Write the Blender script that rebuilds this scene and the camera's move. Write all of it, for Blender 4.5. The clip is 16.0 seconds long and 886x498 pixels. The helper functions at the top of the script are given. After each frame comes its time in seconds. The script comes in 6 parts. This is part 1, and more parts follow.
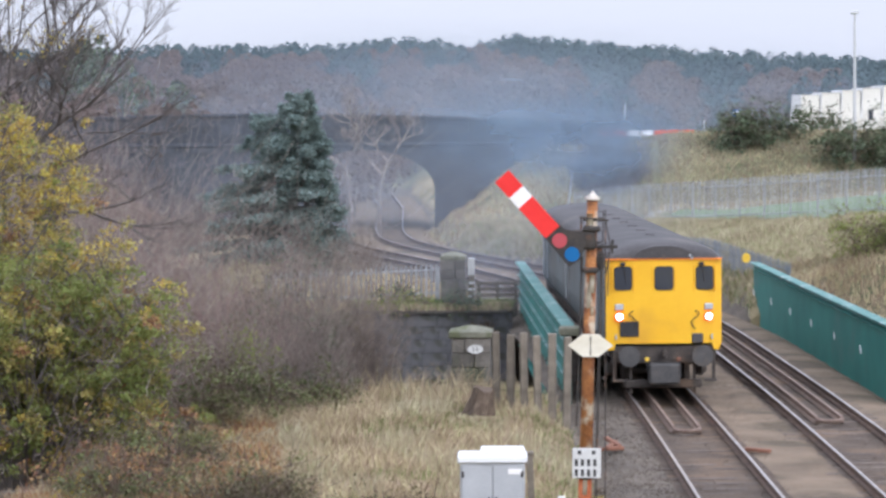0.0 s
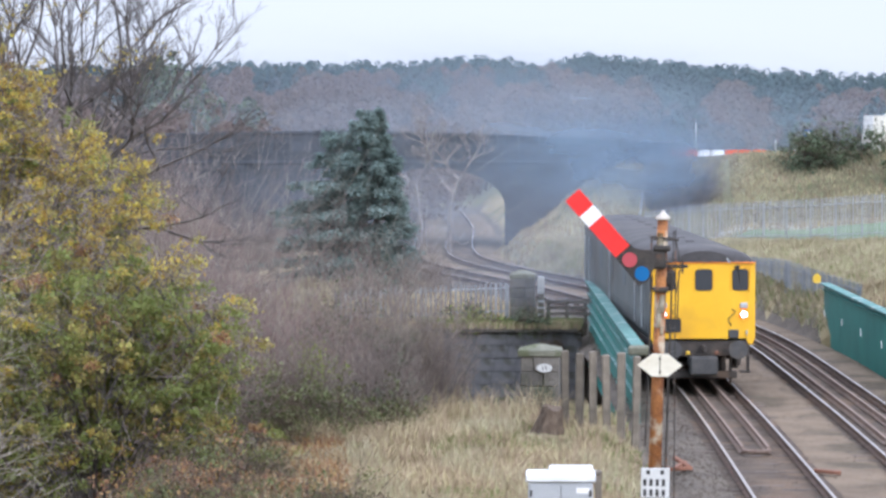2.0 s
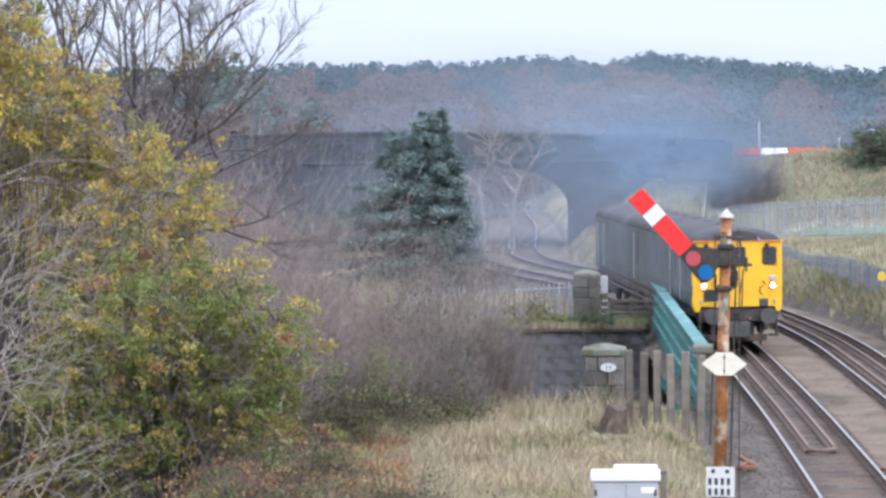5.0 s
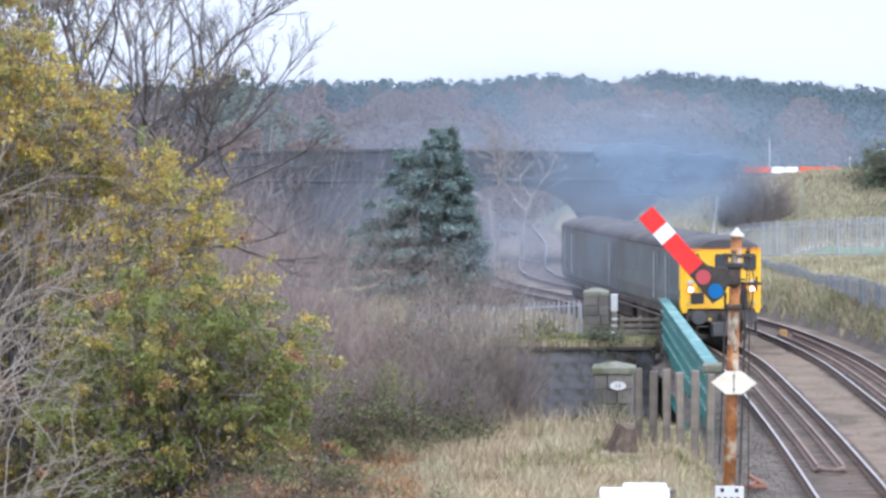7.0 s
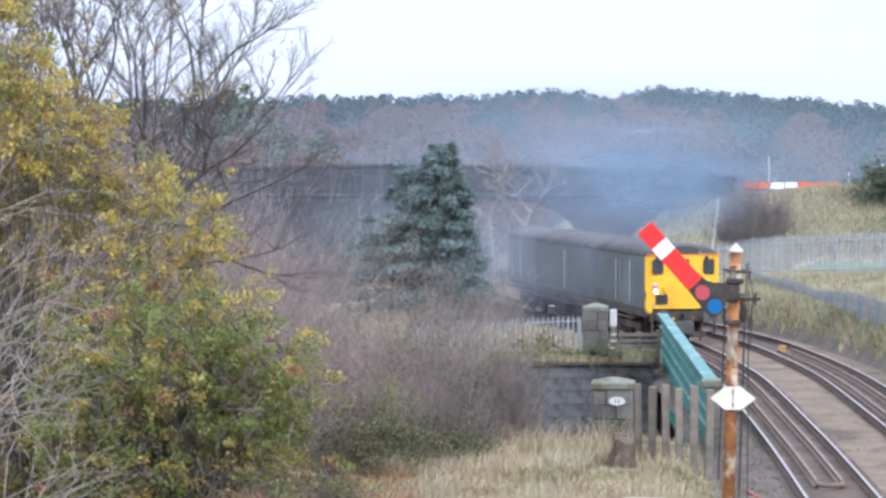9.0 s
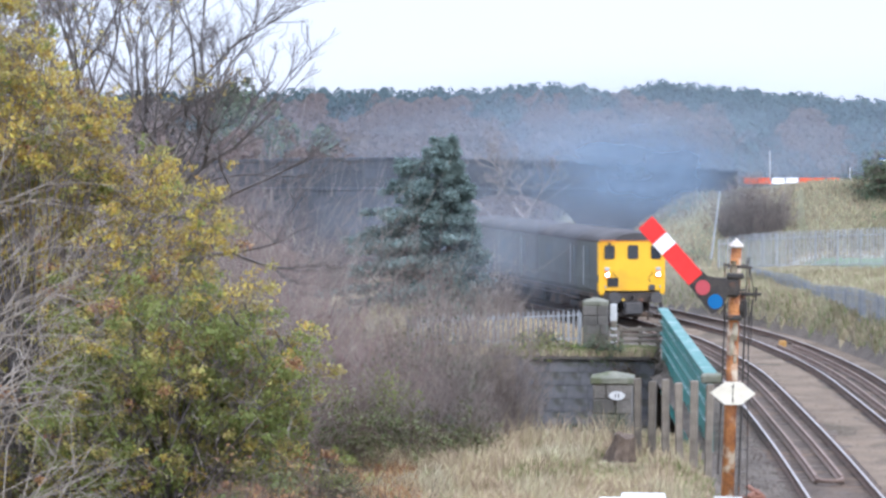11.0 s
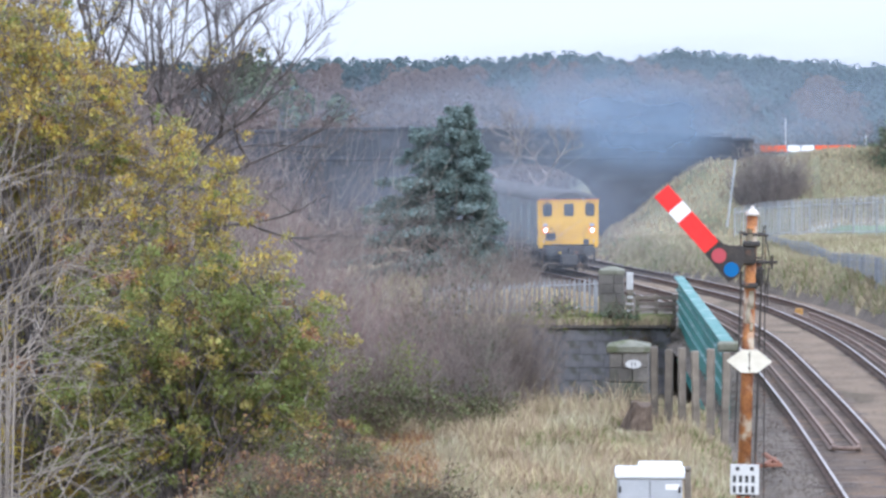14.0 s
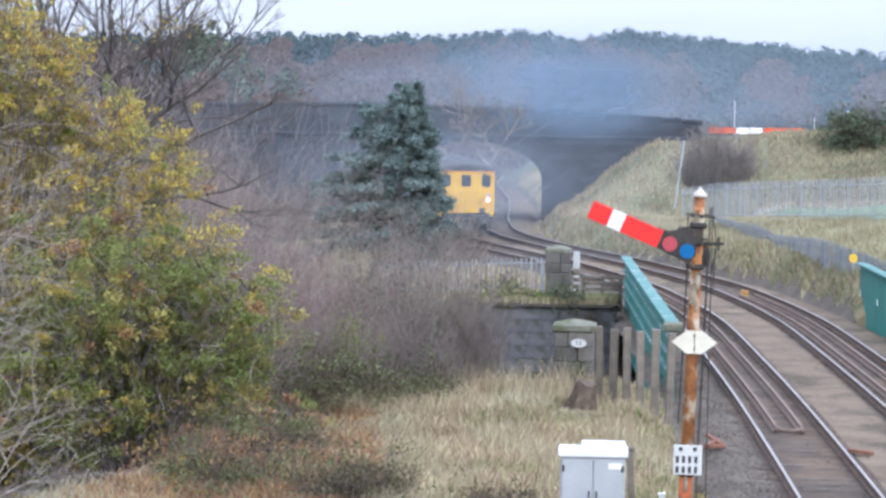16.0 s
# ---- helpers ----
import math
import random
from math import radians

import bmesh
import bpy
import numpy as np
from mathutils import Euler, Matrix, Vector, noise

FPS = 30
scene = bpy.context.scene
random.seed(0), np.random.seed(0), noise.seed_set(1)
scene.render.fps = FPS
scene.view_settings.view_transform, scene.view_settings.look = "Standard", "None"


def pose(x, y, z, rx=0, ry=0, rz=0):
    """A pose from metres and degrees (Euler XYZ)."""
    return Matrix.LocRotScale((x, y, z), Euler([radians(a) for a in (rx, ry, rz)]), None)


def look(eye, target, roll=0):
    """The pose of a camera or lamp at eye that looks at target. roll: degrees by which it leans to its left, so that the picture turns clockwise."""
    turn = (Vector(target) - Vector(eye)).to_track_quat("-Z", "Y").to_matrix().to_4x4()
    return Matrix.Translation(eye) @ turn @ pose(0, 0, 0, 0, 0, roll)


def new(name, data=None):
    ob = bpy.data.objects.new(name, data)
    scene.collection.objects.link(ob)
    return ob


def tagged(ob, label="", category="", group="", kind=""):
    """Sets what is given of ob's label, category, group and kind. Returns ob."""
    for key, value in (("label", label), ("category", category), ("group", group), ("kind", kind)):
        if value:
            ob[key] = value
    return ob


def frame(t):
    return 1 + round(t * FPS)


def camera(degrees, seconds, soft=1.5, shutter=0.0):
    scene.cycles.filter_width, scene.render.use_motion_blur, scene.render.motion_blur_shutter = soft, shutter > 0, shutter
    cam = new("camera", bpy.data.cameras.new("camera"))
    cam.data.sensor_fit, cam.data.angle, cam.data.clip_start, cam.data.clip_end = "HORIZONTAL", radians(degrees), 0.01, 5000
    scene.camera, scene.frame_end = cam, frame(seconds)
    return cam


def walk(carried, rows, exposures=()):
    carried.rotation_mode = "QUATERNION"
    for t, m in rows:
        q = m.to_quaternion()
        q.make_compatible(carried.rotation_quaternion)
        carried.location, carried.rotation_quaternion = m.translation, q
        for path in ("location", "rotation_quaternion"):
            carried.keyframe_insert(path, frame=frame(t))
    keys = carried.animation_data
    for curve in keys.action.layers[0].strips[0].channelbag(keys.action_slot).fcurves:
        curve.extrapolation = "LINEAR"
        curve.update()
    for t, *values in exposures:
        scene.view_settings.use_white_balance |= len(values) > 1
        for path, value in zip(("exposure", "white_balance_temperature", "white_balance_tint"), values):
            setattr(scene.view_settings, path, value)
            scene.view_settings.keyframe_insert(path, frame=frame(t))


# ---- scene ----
cam = camera(18.18, 16.0, soft=2.8, shutter=0.4)
EYE = (0.0, 0.0, 7.1)
# seconds, turn to the left, tilt upwards, lean (degrees)
PATH = [
    (0.0, 2.982, -3.045, -0.447), (0.5, 3.536, -3.347, -0.401), (1.0, 3.843, -3.638, -0.116),
    (1.5, 4.216, -3.124, -0.034), (2.0, 4.427, -2.664, -0.089), (2.5, 4.548, -2.347, -0.037),
    (3.0, 4.774, -2.395, -0.326), (3.5, 4.957, -2.545, -0.320), (4.0, 5.389, -2.910, -0.578),
    (4.6, 5.640, -2.800, -0.540), (5.6, 5.840, -2.420, -0.510), (6.5, 5.925, -2.233, -0.491),
    (7.0, 5.939, -2.292, -0.264), (7.5, 5.874, -1.935, -0.273), (8.0, 5.916, -1.831, -0.049),
    (8.5, 5.938, -1.813, -0.182), (9.0, 5.921, -1.979, -0.189), (10.2, 5.925, -2.070, -0.050),
    (11.5, 5.935, -2.126, 0.097), (12.0, 6.007, -2.195, -0.036), (12.5, 6.136, -2.557, 0.113),
    (13.0, 6.028, -2.611, 0.145), (13.5, 6.291, -2.712, 0.020), (14.0, 6.263, -2.742, -0.219),
    (14.5, 6.241, -2.652, 0.233), (15.0, 5.620, -3.390, 0.148), (15.5, 5.450, -3.574, 0.568),
    (16.0, 5.170, -3.223, 0.813),
]
walk(cam, [(t, pose(*EYE, 0, 0, yaw) @ pose(0, 0, 0, 90 + tilt) @ pose(0, 0, 0, 0, 0, lean))
           for t, yaw, tilt, lean in PATH],
     [(0.0, 0.11, 6100, 13.5), (1.0, 0.14, 6000, 13), (2.0, 0.26, 5900, 12.5), (3.5, 0.25, 5870, 12.5), (6.5, 0.39, 5740, 12.5), (9.0, 0.43, 5740, 12.5), (12.5, 0.39, 5740, 12.5), (16.0, 0.34, 5660, 11.5)])

# ---- light: a bright overcast November sky ----
world = bpy.data.worlds.new("world")
scene.world = world
world.use_nodes = True
wn, wl = world.node_tree.nodes, world.node_tree.links
sky = wn.new("ShaderNodeTexSky")
sky.sky_type, sky.sun_disc = "NISHITA", False
sky.sun_elevation, sky.sun_rotation = radians(22), radians(150)
sky_gain = wn.new("ShaderNodeVectorMath")
sky_gain.operation = "SCALE"
sky_gain.inputs["Scale"].default_value = 0.10
wl.new(sky.outputs[0], sky_gain.inputs[0])
cloud = wn.new("ShaderNodeTexNoise")
cloud.inputs["Scale"].default_value, cloud.inputs["Detail"].default_value = 2.2, 5
cloud_ramp = wn.new("ShaderNodeValToRGB")
cloud_ramp.color_ramp.elements[0].color = (0.725, 0.778, 0.92, 1)
cloud_ramp.color_ramp.elements[1].color = (0.88, 0.895, 0.97, 1)
wl.new(cloud.outputs["Fac"], cloud_ramp.inputs[0])
cover = wn.new("ShaderNodeMixRGB")
cover.inputs[0].default_value = 0.88
wl.new(sky_gain.outputs[0], cover.inputs[1])
wl.new(cloud_ramp.outputs[0], cover.inputs[2])
wl.new(cover.outputs[0], wn["Background"].inputs[0])
# an overcast sky is about three times as bright overhead as at the horizon
way = wn.new("ShaderNodeTexCoord")
up_part = wn.new("ShaderNodeSeparateXYZ")
wl.new(way.outputs["Generated"], up_part.inputs[0])
lift = wn.new("ShaderNodeMapRange")
lift.inputs[1].default_value, lift.inputs[2].default_value = 0.05, 1.0
lift.inputs[3].default_value, lift.inputs[4].default_value = 1.0, 3.0
wl.new(up_part.outputs["Z"], lift.inputs[0])
wl.new(lift.outputs[0], wn["Background"].inputs[1])
sun = new("sun", bpy.data.lights.new("sun", "SUN"))
sun.data.energy, sun.data.angle, sun.data.color = 1.4, radians(25), (1.0, 0.97, 0.93)
sun.matrix_world = look((60, -90, 60), (0, 0, 0))


# ---- materials ----
def mat(name, c1, c2=None, rough=0.8, scale=3.0, fine=40.0, bump=0.15, metal=0.0, dirt=None, dirt_at=0.6, leaf=0.0, each=0.0, spread=0.03, thin=0.0):
    """Two tones mixed by noise at two scales, with relief, and a third tone in patches. each: change from piece to piece."""
    m = bpy.data.materials.new(name)
    m.use_nodes = True
    n, l = m.node_tree.nodes, m.node_tree.links
    b = n["Principled BSDF"]
    co = n.new("ShaderNodeTexCoord")
    big, small = n.new("ShaderNodeTexNoise"), n.new("ShaderNodeTexNoise")
    big.inputs["Scale"].default_value, big.inputs["Detail"].default_value = scale, 4
    small.inputs["Scale"].default_value, small.inputs["Detail"].default_value = fine, 3
    for t in (big, small):
        l.new(co.outputs["Object"], t.inputs["Vector"])
    add = n.new("ShaderNodeMath")
    add.operation = "MULTIPLY_ADD"
    l.new(small.outputs["Fac"], add.inputs[0])
    add.inputs[1].default_value = 0.45
    l.new(big.outputs["Fac"], add.inputs[2])
    ramp = n.new("ShaderNodeValToRGB")
    c2 = c2 or tuple(v * 1.35 for v in c1)
    ramp.color_ramp.elements[0].position, ramp.color_ramp.elements[0].color = 0.52, (*c1, 1)
    ramp.color_ramp.elements[1].position, ramp.color_ramp.elements[1].color = 0.92, (*c2, 1)
    l.new(add.outputs[0], ramp.inputs[0])
    out = ramp.outputs[0]
    if dirt:
        patch = n.new("ShaderNodeTexNoise")
        patch.inputs["Scale"].default_value, patch.inputs["Detail"].default_value = scale * 0.6, 6
        off = n.new("ShaderNodeVectorMath")
        off.inputs[1].default_value = (7.3, 3.1, 5.7)
        l.new(co.outputs["Object"], off.inputs[0])
        l.new(off.outputs[0], patch.inputs["Vector"])
        pr = n.new("ShaderNodeValToRGB")
        pr.color_ramp.elements[0].position, pr.color_ramp.elements[1].position = dirt_at - 0.05, dirt_at + 0.05
        l.new(patch.outputs["Fac"], pr.inputs[0])
        mx = n.new("ShaderNodeMixRGB")
        mx.inputs[2].default_value = (*dirt, 1)
        l.new(pr.outputs[0], mx.inputs[0])
        l.new(out, mx.inputs[1])
        out = mx.outputs[0]
    if each or leaf:
        hsv = n.new("ShaderNodeHueSaturation")
        rnd = n.new("ShaderNodeNewGeometry").outputs["Random Per Island"] if leaf else n.new("ShaderNodeObjectInfo").outputs["Random"]
        k = leaf or each
        for slot, lo, hi in ((2, 1 - k, 1 + k), (0, 0.5 - spread * (1 if leaf else 0), 0.5 + spread * (1 if leaf else 0))):
            r = n.new("ShaderNodeMapRange")
            r.inputs[3].default_value, r.inputs[4].default_value = lo, hi
            l.new(rnd, r.inputs[0])
            l.new(r.outputs[0], hsv.inputs["Value" if slot == 2 else "Hue"])
        l.new(out, hsv.inputs["Color"])
        out = hsv.outputs[0]
    l.new(out, b.inputs["Base Color"])
    b.inputs["Roughness"].default_value, b.inputs["Metallic"].default_value = rough, metal
    if bump:
        bp = n.new("ShaderNodeBump")
        bp.inputs["Strength"].default_value, bp.inputs["Distance"].default_value = bump, 0.05
        l.new(small.outputs["Fac"], bp.inputs["Height"])
        l.new(bp.outputs[0], b.inputs["Normal"])
    if thin:   # light passing through thin leaves
        tl, mixer = n.new("ShaderNodeBsdfTranslucent"), n.new("ShaderNodeMixShader")
        mixer.inputs[0].default_value = thin
        l.new(out, tl.inputs["Color"])
        l.new(b.outputs[0], mixer.inputs[1])
        l.new(tl.outputs[0], mixer.inputs[2])
        l.new(mixer.outputs[0], n["Material Output"].inputs["Surface"])
    return m


DRY = mat("dry_grass_ground", (0.19, 0.145, 0.075), (0.33, 0.27, 0.15), 0.95, 0.35, 6, 0.6, dirt=(0.085, 0.10, 0.035), dirt_at=0.58)
SCRUB = mat("scrub_ground", (0.07, 0.055, 0.035), (0.13, 0.10, 0.06), 0.95, 0.5, 8, 0.6, dirt=(0.06, 0.075, 0.03))
FIELD = mat("playing_field", (0.115, 0.187, 0.078), (0.172, 0.242, 0.117), 0.95, 0.2, 8, 0.3)
GALVOLD = mat("dull_galvanised_steel", (0.19, 0.20, 0.205), (0.29, 0.30, 0.305), 0.6, 3, 20, 0.1, metal=0.2, each=0.30)
PALEPATH = mat("pale_path", (0.42, 0.42, 0.40), (0.52, 0.51, 0.48), 0.9, 0.5, 8, 0.2)
VERGE = mat("rough_verge", (0.117, 0.116, 0.058), (0.225, 0.204, 0.116), 0.95, 0.25, 5, 0.6, dirt=(0.075, 0.085, 0.035))
BALLAST = mat("dirty_ballast", (0.056, 0.039, 0.027), (0.112, 0.080, 0.055), 0.95, 0.9, 22, 1.0, dirt=(0.140, 0.092, 0.058), dirt_at=0.56)
SANDY = mat("trodden_sandy_six_foot", (0.130, 0.093, 0.060), (0.220, 0.162, 0.108), 0.95, 0.6, 24, 0.9, dirt=(0.096, 0.072, 0.044), dirt_at=0.56)
CESS = mat("grey_cess_stone", (0.082, 0.066, 0.050), (0.148, 0.120, 0.092), 0.95, 0.9, 25, 1.0)
SLEEPER = mat("oily_sleeper_timber", (0.075, 0.057, 0.045), (0.15, 0.115, 0.09), 0.9, 4, 40, 0.5, each=0.3)
RAILSIDE = mat("rail_rust", (0.070, 0.043, 0.031), (0.125, 0.078, 0.054), 0.85, 3, 30, 0.3)
RAILTOP = mat("rail_running_steel", (0.31, 0.28, 0.255), (0.44, 0.405, 0.375), 0.48, 2, 30, 0.0, metal=0.9)
GUARD = mat("guard_rail_rust", (0.15, 0.10, 0.075), (0.23, 0.165, 0.125), 0.75, 3, 30, 0.3)
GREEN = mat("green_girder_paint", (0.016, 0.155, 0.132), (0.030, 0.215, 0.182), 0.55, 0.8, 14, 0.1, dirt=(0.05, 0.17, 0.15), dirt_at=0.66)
# paler, greyer green with pale mottling, for top flanges and ribs
GREENPALE = mat("pale_mottled_green", (0.048, 0.165, 0.146), (0.108, 0.230, 0.210), 0.75, 2.5, 16, 0.1, dirt=(0.30, 0.37, 0.35), dirt_at=0.60)
STONE = mat("sooty_stone", (0.098, 0.090, 0.078), (0.185, 0.168, 0.145), 0.95, 1.2, 12, 0.8, each=0.22, dirt=(0.088, 0.092, 0.060), dirt_at=0.58)
STONED = mat("soot_black_stone", (0.032, 0.036, 0.045), (0.075, 0.08, 0.092), 0.95, 0.5, 6, 0.6, each=0.22)
MORTAR = mat("dark_mortar", (0.045, 0.045, 0.045), (0.075, 0.073, 0.07), 0.95, 2, 20, 0.5)
COPING = mat("mossy_coping", (0.120, 0.122, 0.086), (0.215, 0.212, 0.160), 0.95, 3, 25, 0.6, dirt=(0.10, 0.11, 0.055))
# lighter, bluer stone for the abutment; haze before it is put into the colour
HAZESTONE = mat("haze_paled_abutment_stone", (0.118, 0.118, 0.124), (0.190, 0.188, 0.190), 0.95, 1.2, 12, 0.8, each=0.07, dirt=(0.100, 0.103, 0.084), dirt_at=0.62)
TIMBER = mat("weathered_post_timber", (0.13, 0.11, 0.085), (0.24, 0.205, 0.16), 0.9, 3, 30, 0.5, each=0.25)
GALV = mat("galvanised_steel", (0.320, 0.336, 0.348), (0.432, 0.448, 0.456), 0.55, 3, 20, 0.1, metal=0.2, each=0.15)
FENCEDARK = mat("grey_fence_steel", (0.17, 0.19, 0.21), (0.26, 0.28, 0.30), 0.6, 3, 20, 0.1, metal=0.2, each=0.12)
POSTRUST = mat("flaking_rusty_post_paint", (0.16, 0.055, 0.022), (0.46, 0.19, 0.055), 0.75, 7, 30, 0.5, dirt=(0.55, 0.46, 0.34), dirt_at=0.56)
POSTLOW = mat("orange_rust_primer", (0.24, 0.05, 0.016), (0.44, 0.12, 0.035), 0.75, 6, 45, 0.5, dirt=(0.14, 0.05, 0.025), dirt_at=0.60)
BLACKIRON = mat("black_iron", (0.022, 0.020, 0.018), (0.055, 0.045, 0.036), 0.7, 8, 50, 0.3, dirt=(0.16, 0.07, 0.03), dirt_at=0.66)
ARMRED = mat("enamel_red", (0.72, 0.020, 0.018), (0.80, 0.035, 0.03), 0.3, 1, 12, 0.0)
ENWHITE = mat("enamel_white", (0.78, 0.77, 0.74), (0.86, 0.85, 0.83), 0.35, 2, 12, 0.0)
PLATE = mat("weathered_sign_white", (0.52, 0.52, 0.50), (0.62, 0.62, 0.60), 0.5, 6, 30, 0.05, dirt=(0.42, 0.40, 0.36), dirt_at=0.66)
FINIAL = mat("peeling_white_cap", (0.58, 0.52, 0.45), (0.72, 0.67, 0.60), 0.6, 14, 50, 0.3, dirt=(0.30, 0.14, 0.07), dirt_at=0.58)
CREAM = mat("aged_cream_paint", (0.62, 0.57, 0.44), (0.74, 0.70, 0.58), 0.5, 5, 30, 0.1, dirt=(0.50, 0.42, 0.27), dirt_at=0.62)
LENSRED = mat("red_glass_lens", (0.40, 0.06, 0.075), (0.44, 0.075, 0.09), 0.15, 1, 5, 0.0)
LENSBLUE = mat("blue_glass_lens", (0.004, 0.10, 0.29), (0.008, 0.135, 0.35), 0.12, 1, 5, 0.0)
CABINET = mat("grey_cabinet_paint", (0.36, 0.375, 0.385), (0.43, 0.445, 0.455), 0.5, 2, 30, 0.05, dirt=(0.36, 0.36, 0.33), dirt_at=0.72)
CABLID = mat("white_cabinet_lid", (0.720, 0.738, 0.747), (0.774, 0.783, 0.792), 0.45, 2, 30, 0.05)
INK = mat("black_ink", (0.02, 0.02, 0.02), (0.03, 0.03, 0.03), 0.6, 2, 10, 0.0)
YELLOW = mat("warning_yellow_paint", (0.78, 0.42, 0.010), (0.84, 0.48, 0.018), 0.42, 0.9, 14, 0.03, dirt=(0.68, 0.36, 0.02), dirt_at=0.68)
ORANGE = mat("orange_line_paint", (0.75, 0.22, 0.02), None, 0.5, 2, 10, 0.0)
ROOF = mat("sooty_coach_roof", (0.042, 0.039, 0.039), (0.085, 0.079, 0.078), 0.85, 0.9, 12, 0.15, dirt=(0.10, 0.088, 0.08))
COACH = mat("dull_grey_green_coach_paint", (0.088, 0.099, 0.098), (0.135, 0.147, 0.142), 0.6, 0.5, 9, 0.04, dirt=(0.100, 0.098, 0.092), dirt_at=0.52)
COACHLINE = mat("pale_grab_rail_paint", (0.34, 0.37, 0.38), (0.48, 0.50, 0.50), 0.5, 3, 20, 0.0)
CHASSIS = mat("oily_running_gear", (0.034, 0.029, 0.026), (0.082, 0.067, 0.056), 0.8, 2, 20, 0.3, dirt=(0.125, 0.085, 0.058), dirt_at=0.58)
GREYBUF = mat("grey_buffer_beam", (0.045, 0.045, 0.046), (0.085, 0.080, 0.076), 0.65, 3, 20, 0.15, dirt=(0.11, 0.085, 0.065), dirt_at=0.60)
RUBBER = mat("black_rubber", (0.018, 0.018, 0.02), (0.03, 0.03, 0.03), 0.7, 3, 30, 0.1)
BARK = mat("grey_brown_bark", (0.088, 0.077, 0.072), (0.172, 0.150, 0.138), 0.95, 4, 40, 0.5)
PALETWIG = mat("pale_bare_twig", (0.225, 0.188, 0.150), (0.400, 0.350, 0.285), 0.9, 4, 40, 0.2)
TWIG = mat("brown_twigs", (0.168, 0.137, 0.118), (0.285, 0.235, 0.200), 0.95, 1.0, 10, 0.0, leaf=0.35)
PALEBUSH = mat("pale_grey_brown_twigs", (0.245, 0.208, 0.178), (0.385, 0.332, 0.285), 0.95, 1.0, 10, 0.0, leaf=0.3)
TWIGRED = mat("reddish_twigs", (0.189, 0.128, 0.115), (0.306, 0.212, 0.190), 0.95, 1.0, 10, 0.0, leaf=0.35)
LEAFY = mat("yellowing_leaf", (0.410, 0.305, 0.068), (0.620, 0.465, 0.108), 0.7, 0.9, 6, 0.0, leaf=0.28, spread=0.03, thin=0.4)
LEAFO = mat("olive_yellow_leaf", (0.315, 0.264, 0.088), (0.470, 0.394, 0.128), 0.7, 0.9, 6, 0.0, leaf=0.30, spread=0.03, thin=0.45)
LEAFG = mat("fading_green_leaf", (0.168, 0.195, 0.056), (0.305, 0.322, 0.095), 0.7, 0.9, 6, 0.0, leaf=0.35, spread=0.03, thin=0.5)
LEAFB = mat("russet_leaf", (0.235, 0.120, 0.055), (0.355, 0.200, 0.095), 0.8, 0.9, 6, 0.0, leaf=0.4, thin=0.15)
# blue-green needles, paled in colour for the haze hanging before the tree
NEEDLE = mat("hazed_blue_green_needles", (0.118, 0.168, 0.152), (0.212, 0.272, 0.246), 0.8, 0.8, 6, 0.0, leaf=0.4, thin=0.3)
OLIVELEAF = mat("dark_olive_leaf", (0.090, 0.102, 0.040), (0.180, 0.182, 0.074), 0.8, 0.8, 6, 0.0, leaf=0.4, thin=0.25)
BRAMBLE = mat("dark_bramble_leaf", (0.070, 0.060, 0.032), (0.130, 0.110, 0.058), 0.85, 0.8, 6, 0.0, leaf=0.35, thin=0.15)
GORSE = mat("dark_gorse", (0.053, 0.073, 0.040), (0.105, 0.130, 0.068), 0.85, 0.8, 6, 0.0, leaf=0.4)
# far pines: blue of the distance haze is mixed into the base colour
PINEHAZE = mat("far_pine", (0.042, 0.076, 0.082), (0.078, 0.118, 0.120), 0.95, 0.12, 0.6, 0.0, leaf=0.10, spread=0.01)
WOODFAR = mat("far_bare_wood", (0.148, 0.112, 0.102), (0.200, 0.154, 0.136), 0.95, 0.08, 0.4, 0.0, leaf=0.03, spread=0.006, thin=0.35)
# bare woods with the same blue haze put into their colour
WOODHAZE = mat("far_hazed_wood", (0.098, 0.112, 0.128), (0.140, 0.150, 0.165), 0.95, 0.08, 0.4, 0.0, leaf=0.03, spread=0.006, thin=0.35)
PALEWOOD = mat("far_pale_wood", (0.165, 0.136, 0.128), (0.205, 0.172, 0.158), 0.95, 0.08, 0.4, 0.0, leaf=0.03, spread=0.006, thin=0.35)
WOODGOLD = mat("far_golden_wood", (0.24, 0.175, 0.115), (0.30, 0.215, 0.13), 0.95, 0.05, 0.4, 0.0, leaf=0.25)
OLIVE = mat("olive_bank_blades", (0.200, 0.182, 0.112), (0.335, 0.298, 0.188), 0.9, 0.15, 3, 0.0, leaf=0.3)
STRAW = mat("straw_blades", (0.288, 0.222, 0.136), (0.460, 0.372, 0.243), 0.9, 0.5, 5, 0.0, leaf=0.34, thin=0.2)
PALESTRAW = mat("pale_straw_blades", (0.305, 0.262, 0.160), (0.455, 0.405, 0.272), 0.9, 0.3, 5, 0.0, leaf=0.18, thin=0.2)
GRASSG = mat("green_blades", (0.135, 0.165, 0.055), (0.230, 0.255, 0.098), 0.9, 0.5, 5, 0.0, leaf=0.35, thin=0.2)
BARRED = mat("red_barrier_plastic", (0.72, 0.10, 0.035), (0.78, 0.14, 0.05), 0.5, 2, 10, 0.0)
BARWHITE = mat("white_barrier_plastic", (0.80, 0.80, 0.80), None, 0.5, 2, 10, 0.0)
WALLWHITE = mat("pale_cladding", (0.66, 0.64, 0.57), (0.76, 0.74, 0.68), 0.7, 0.3, 4, 0.05)
ROOFPALE = mat("pale_roof_sheet", (0.60, 0.60, 0.58), (0.70, 0.70, 0.69), 0.6, 0.3, 4, 0.05)
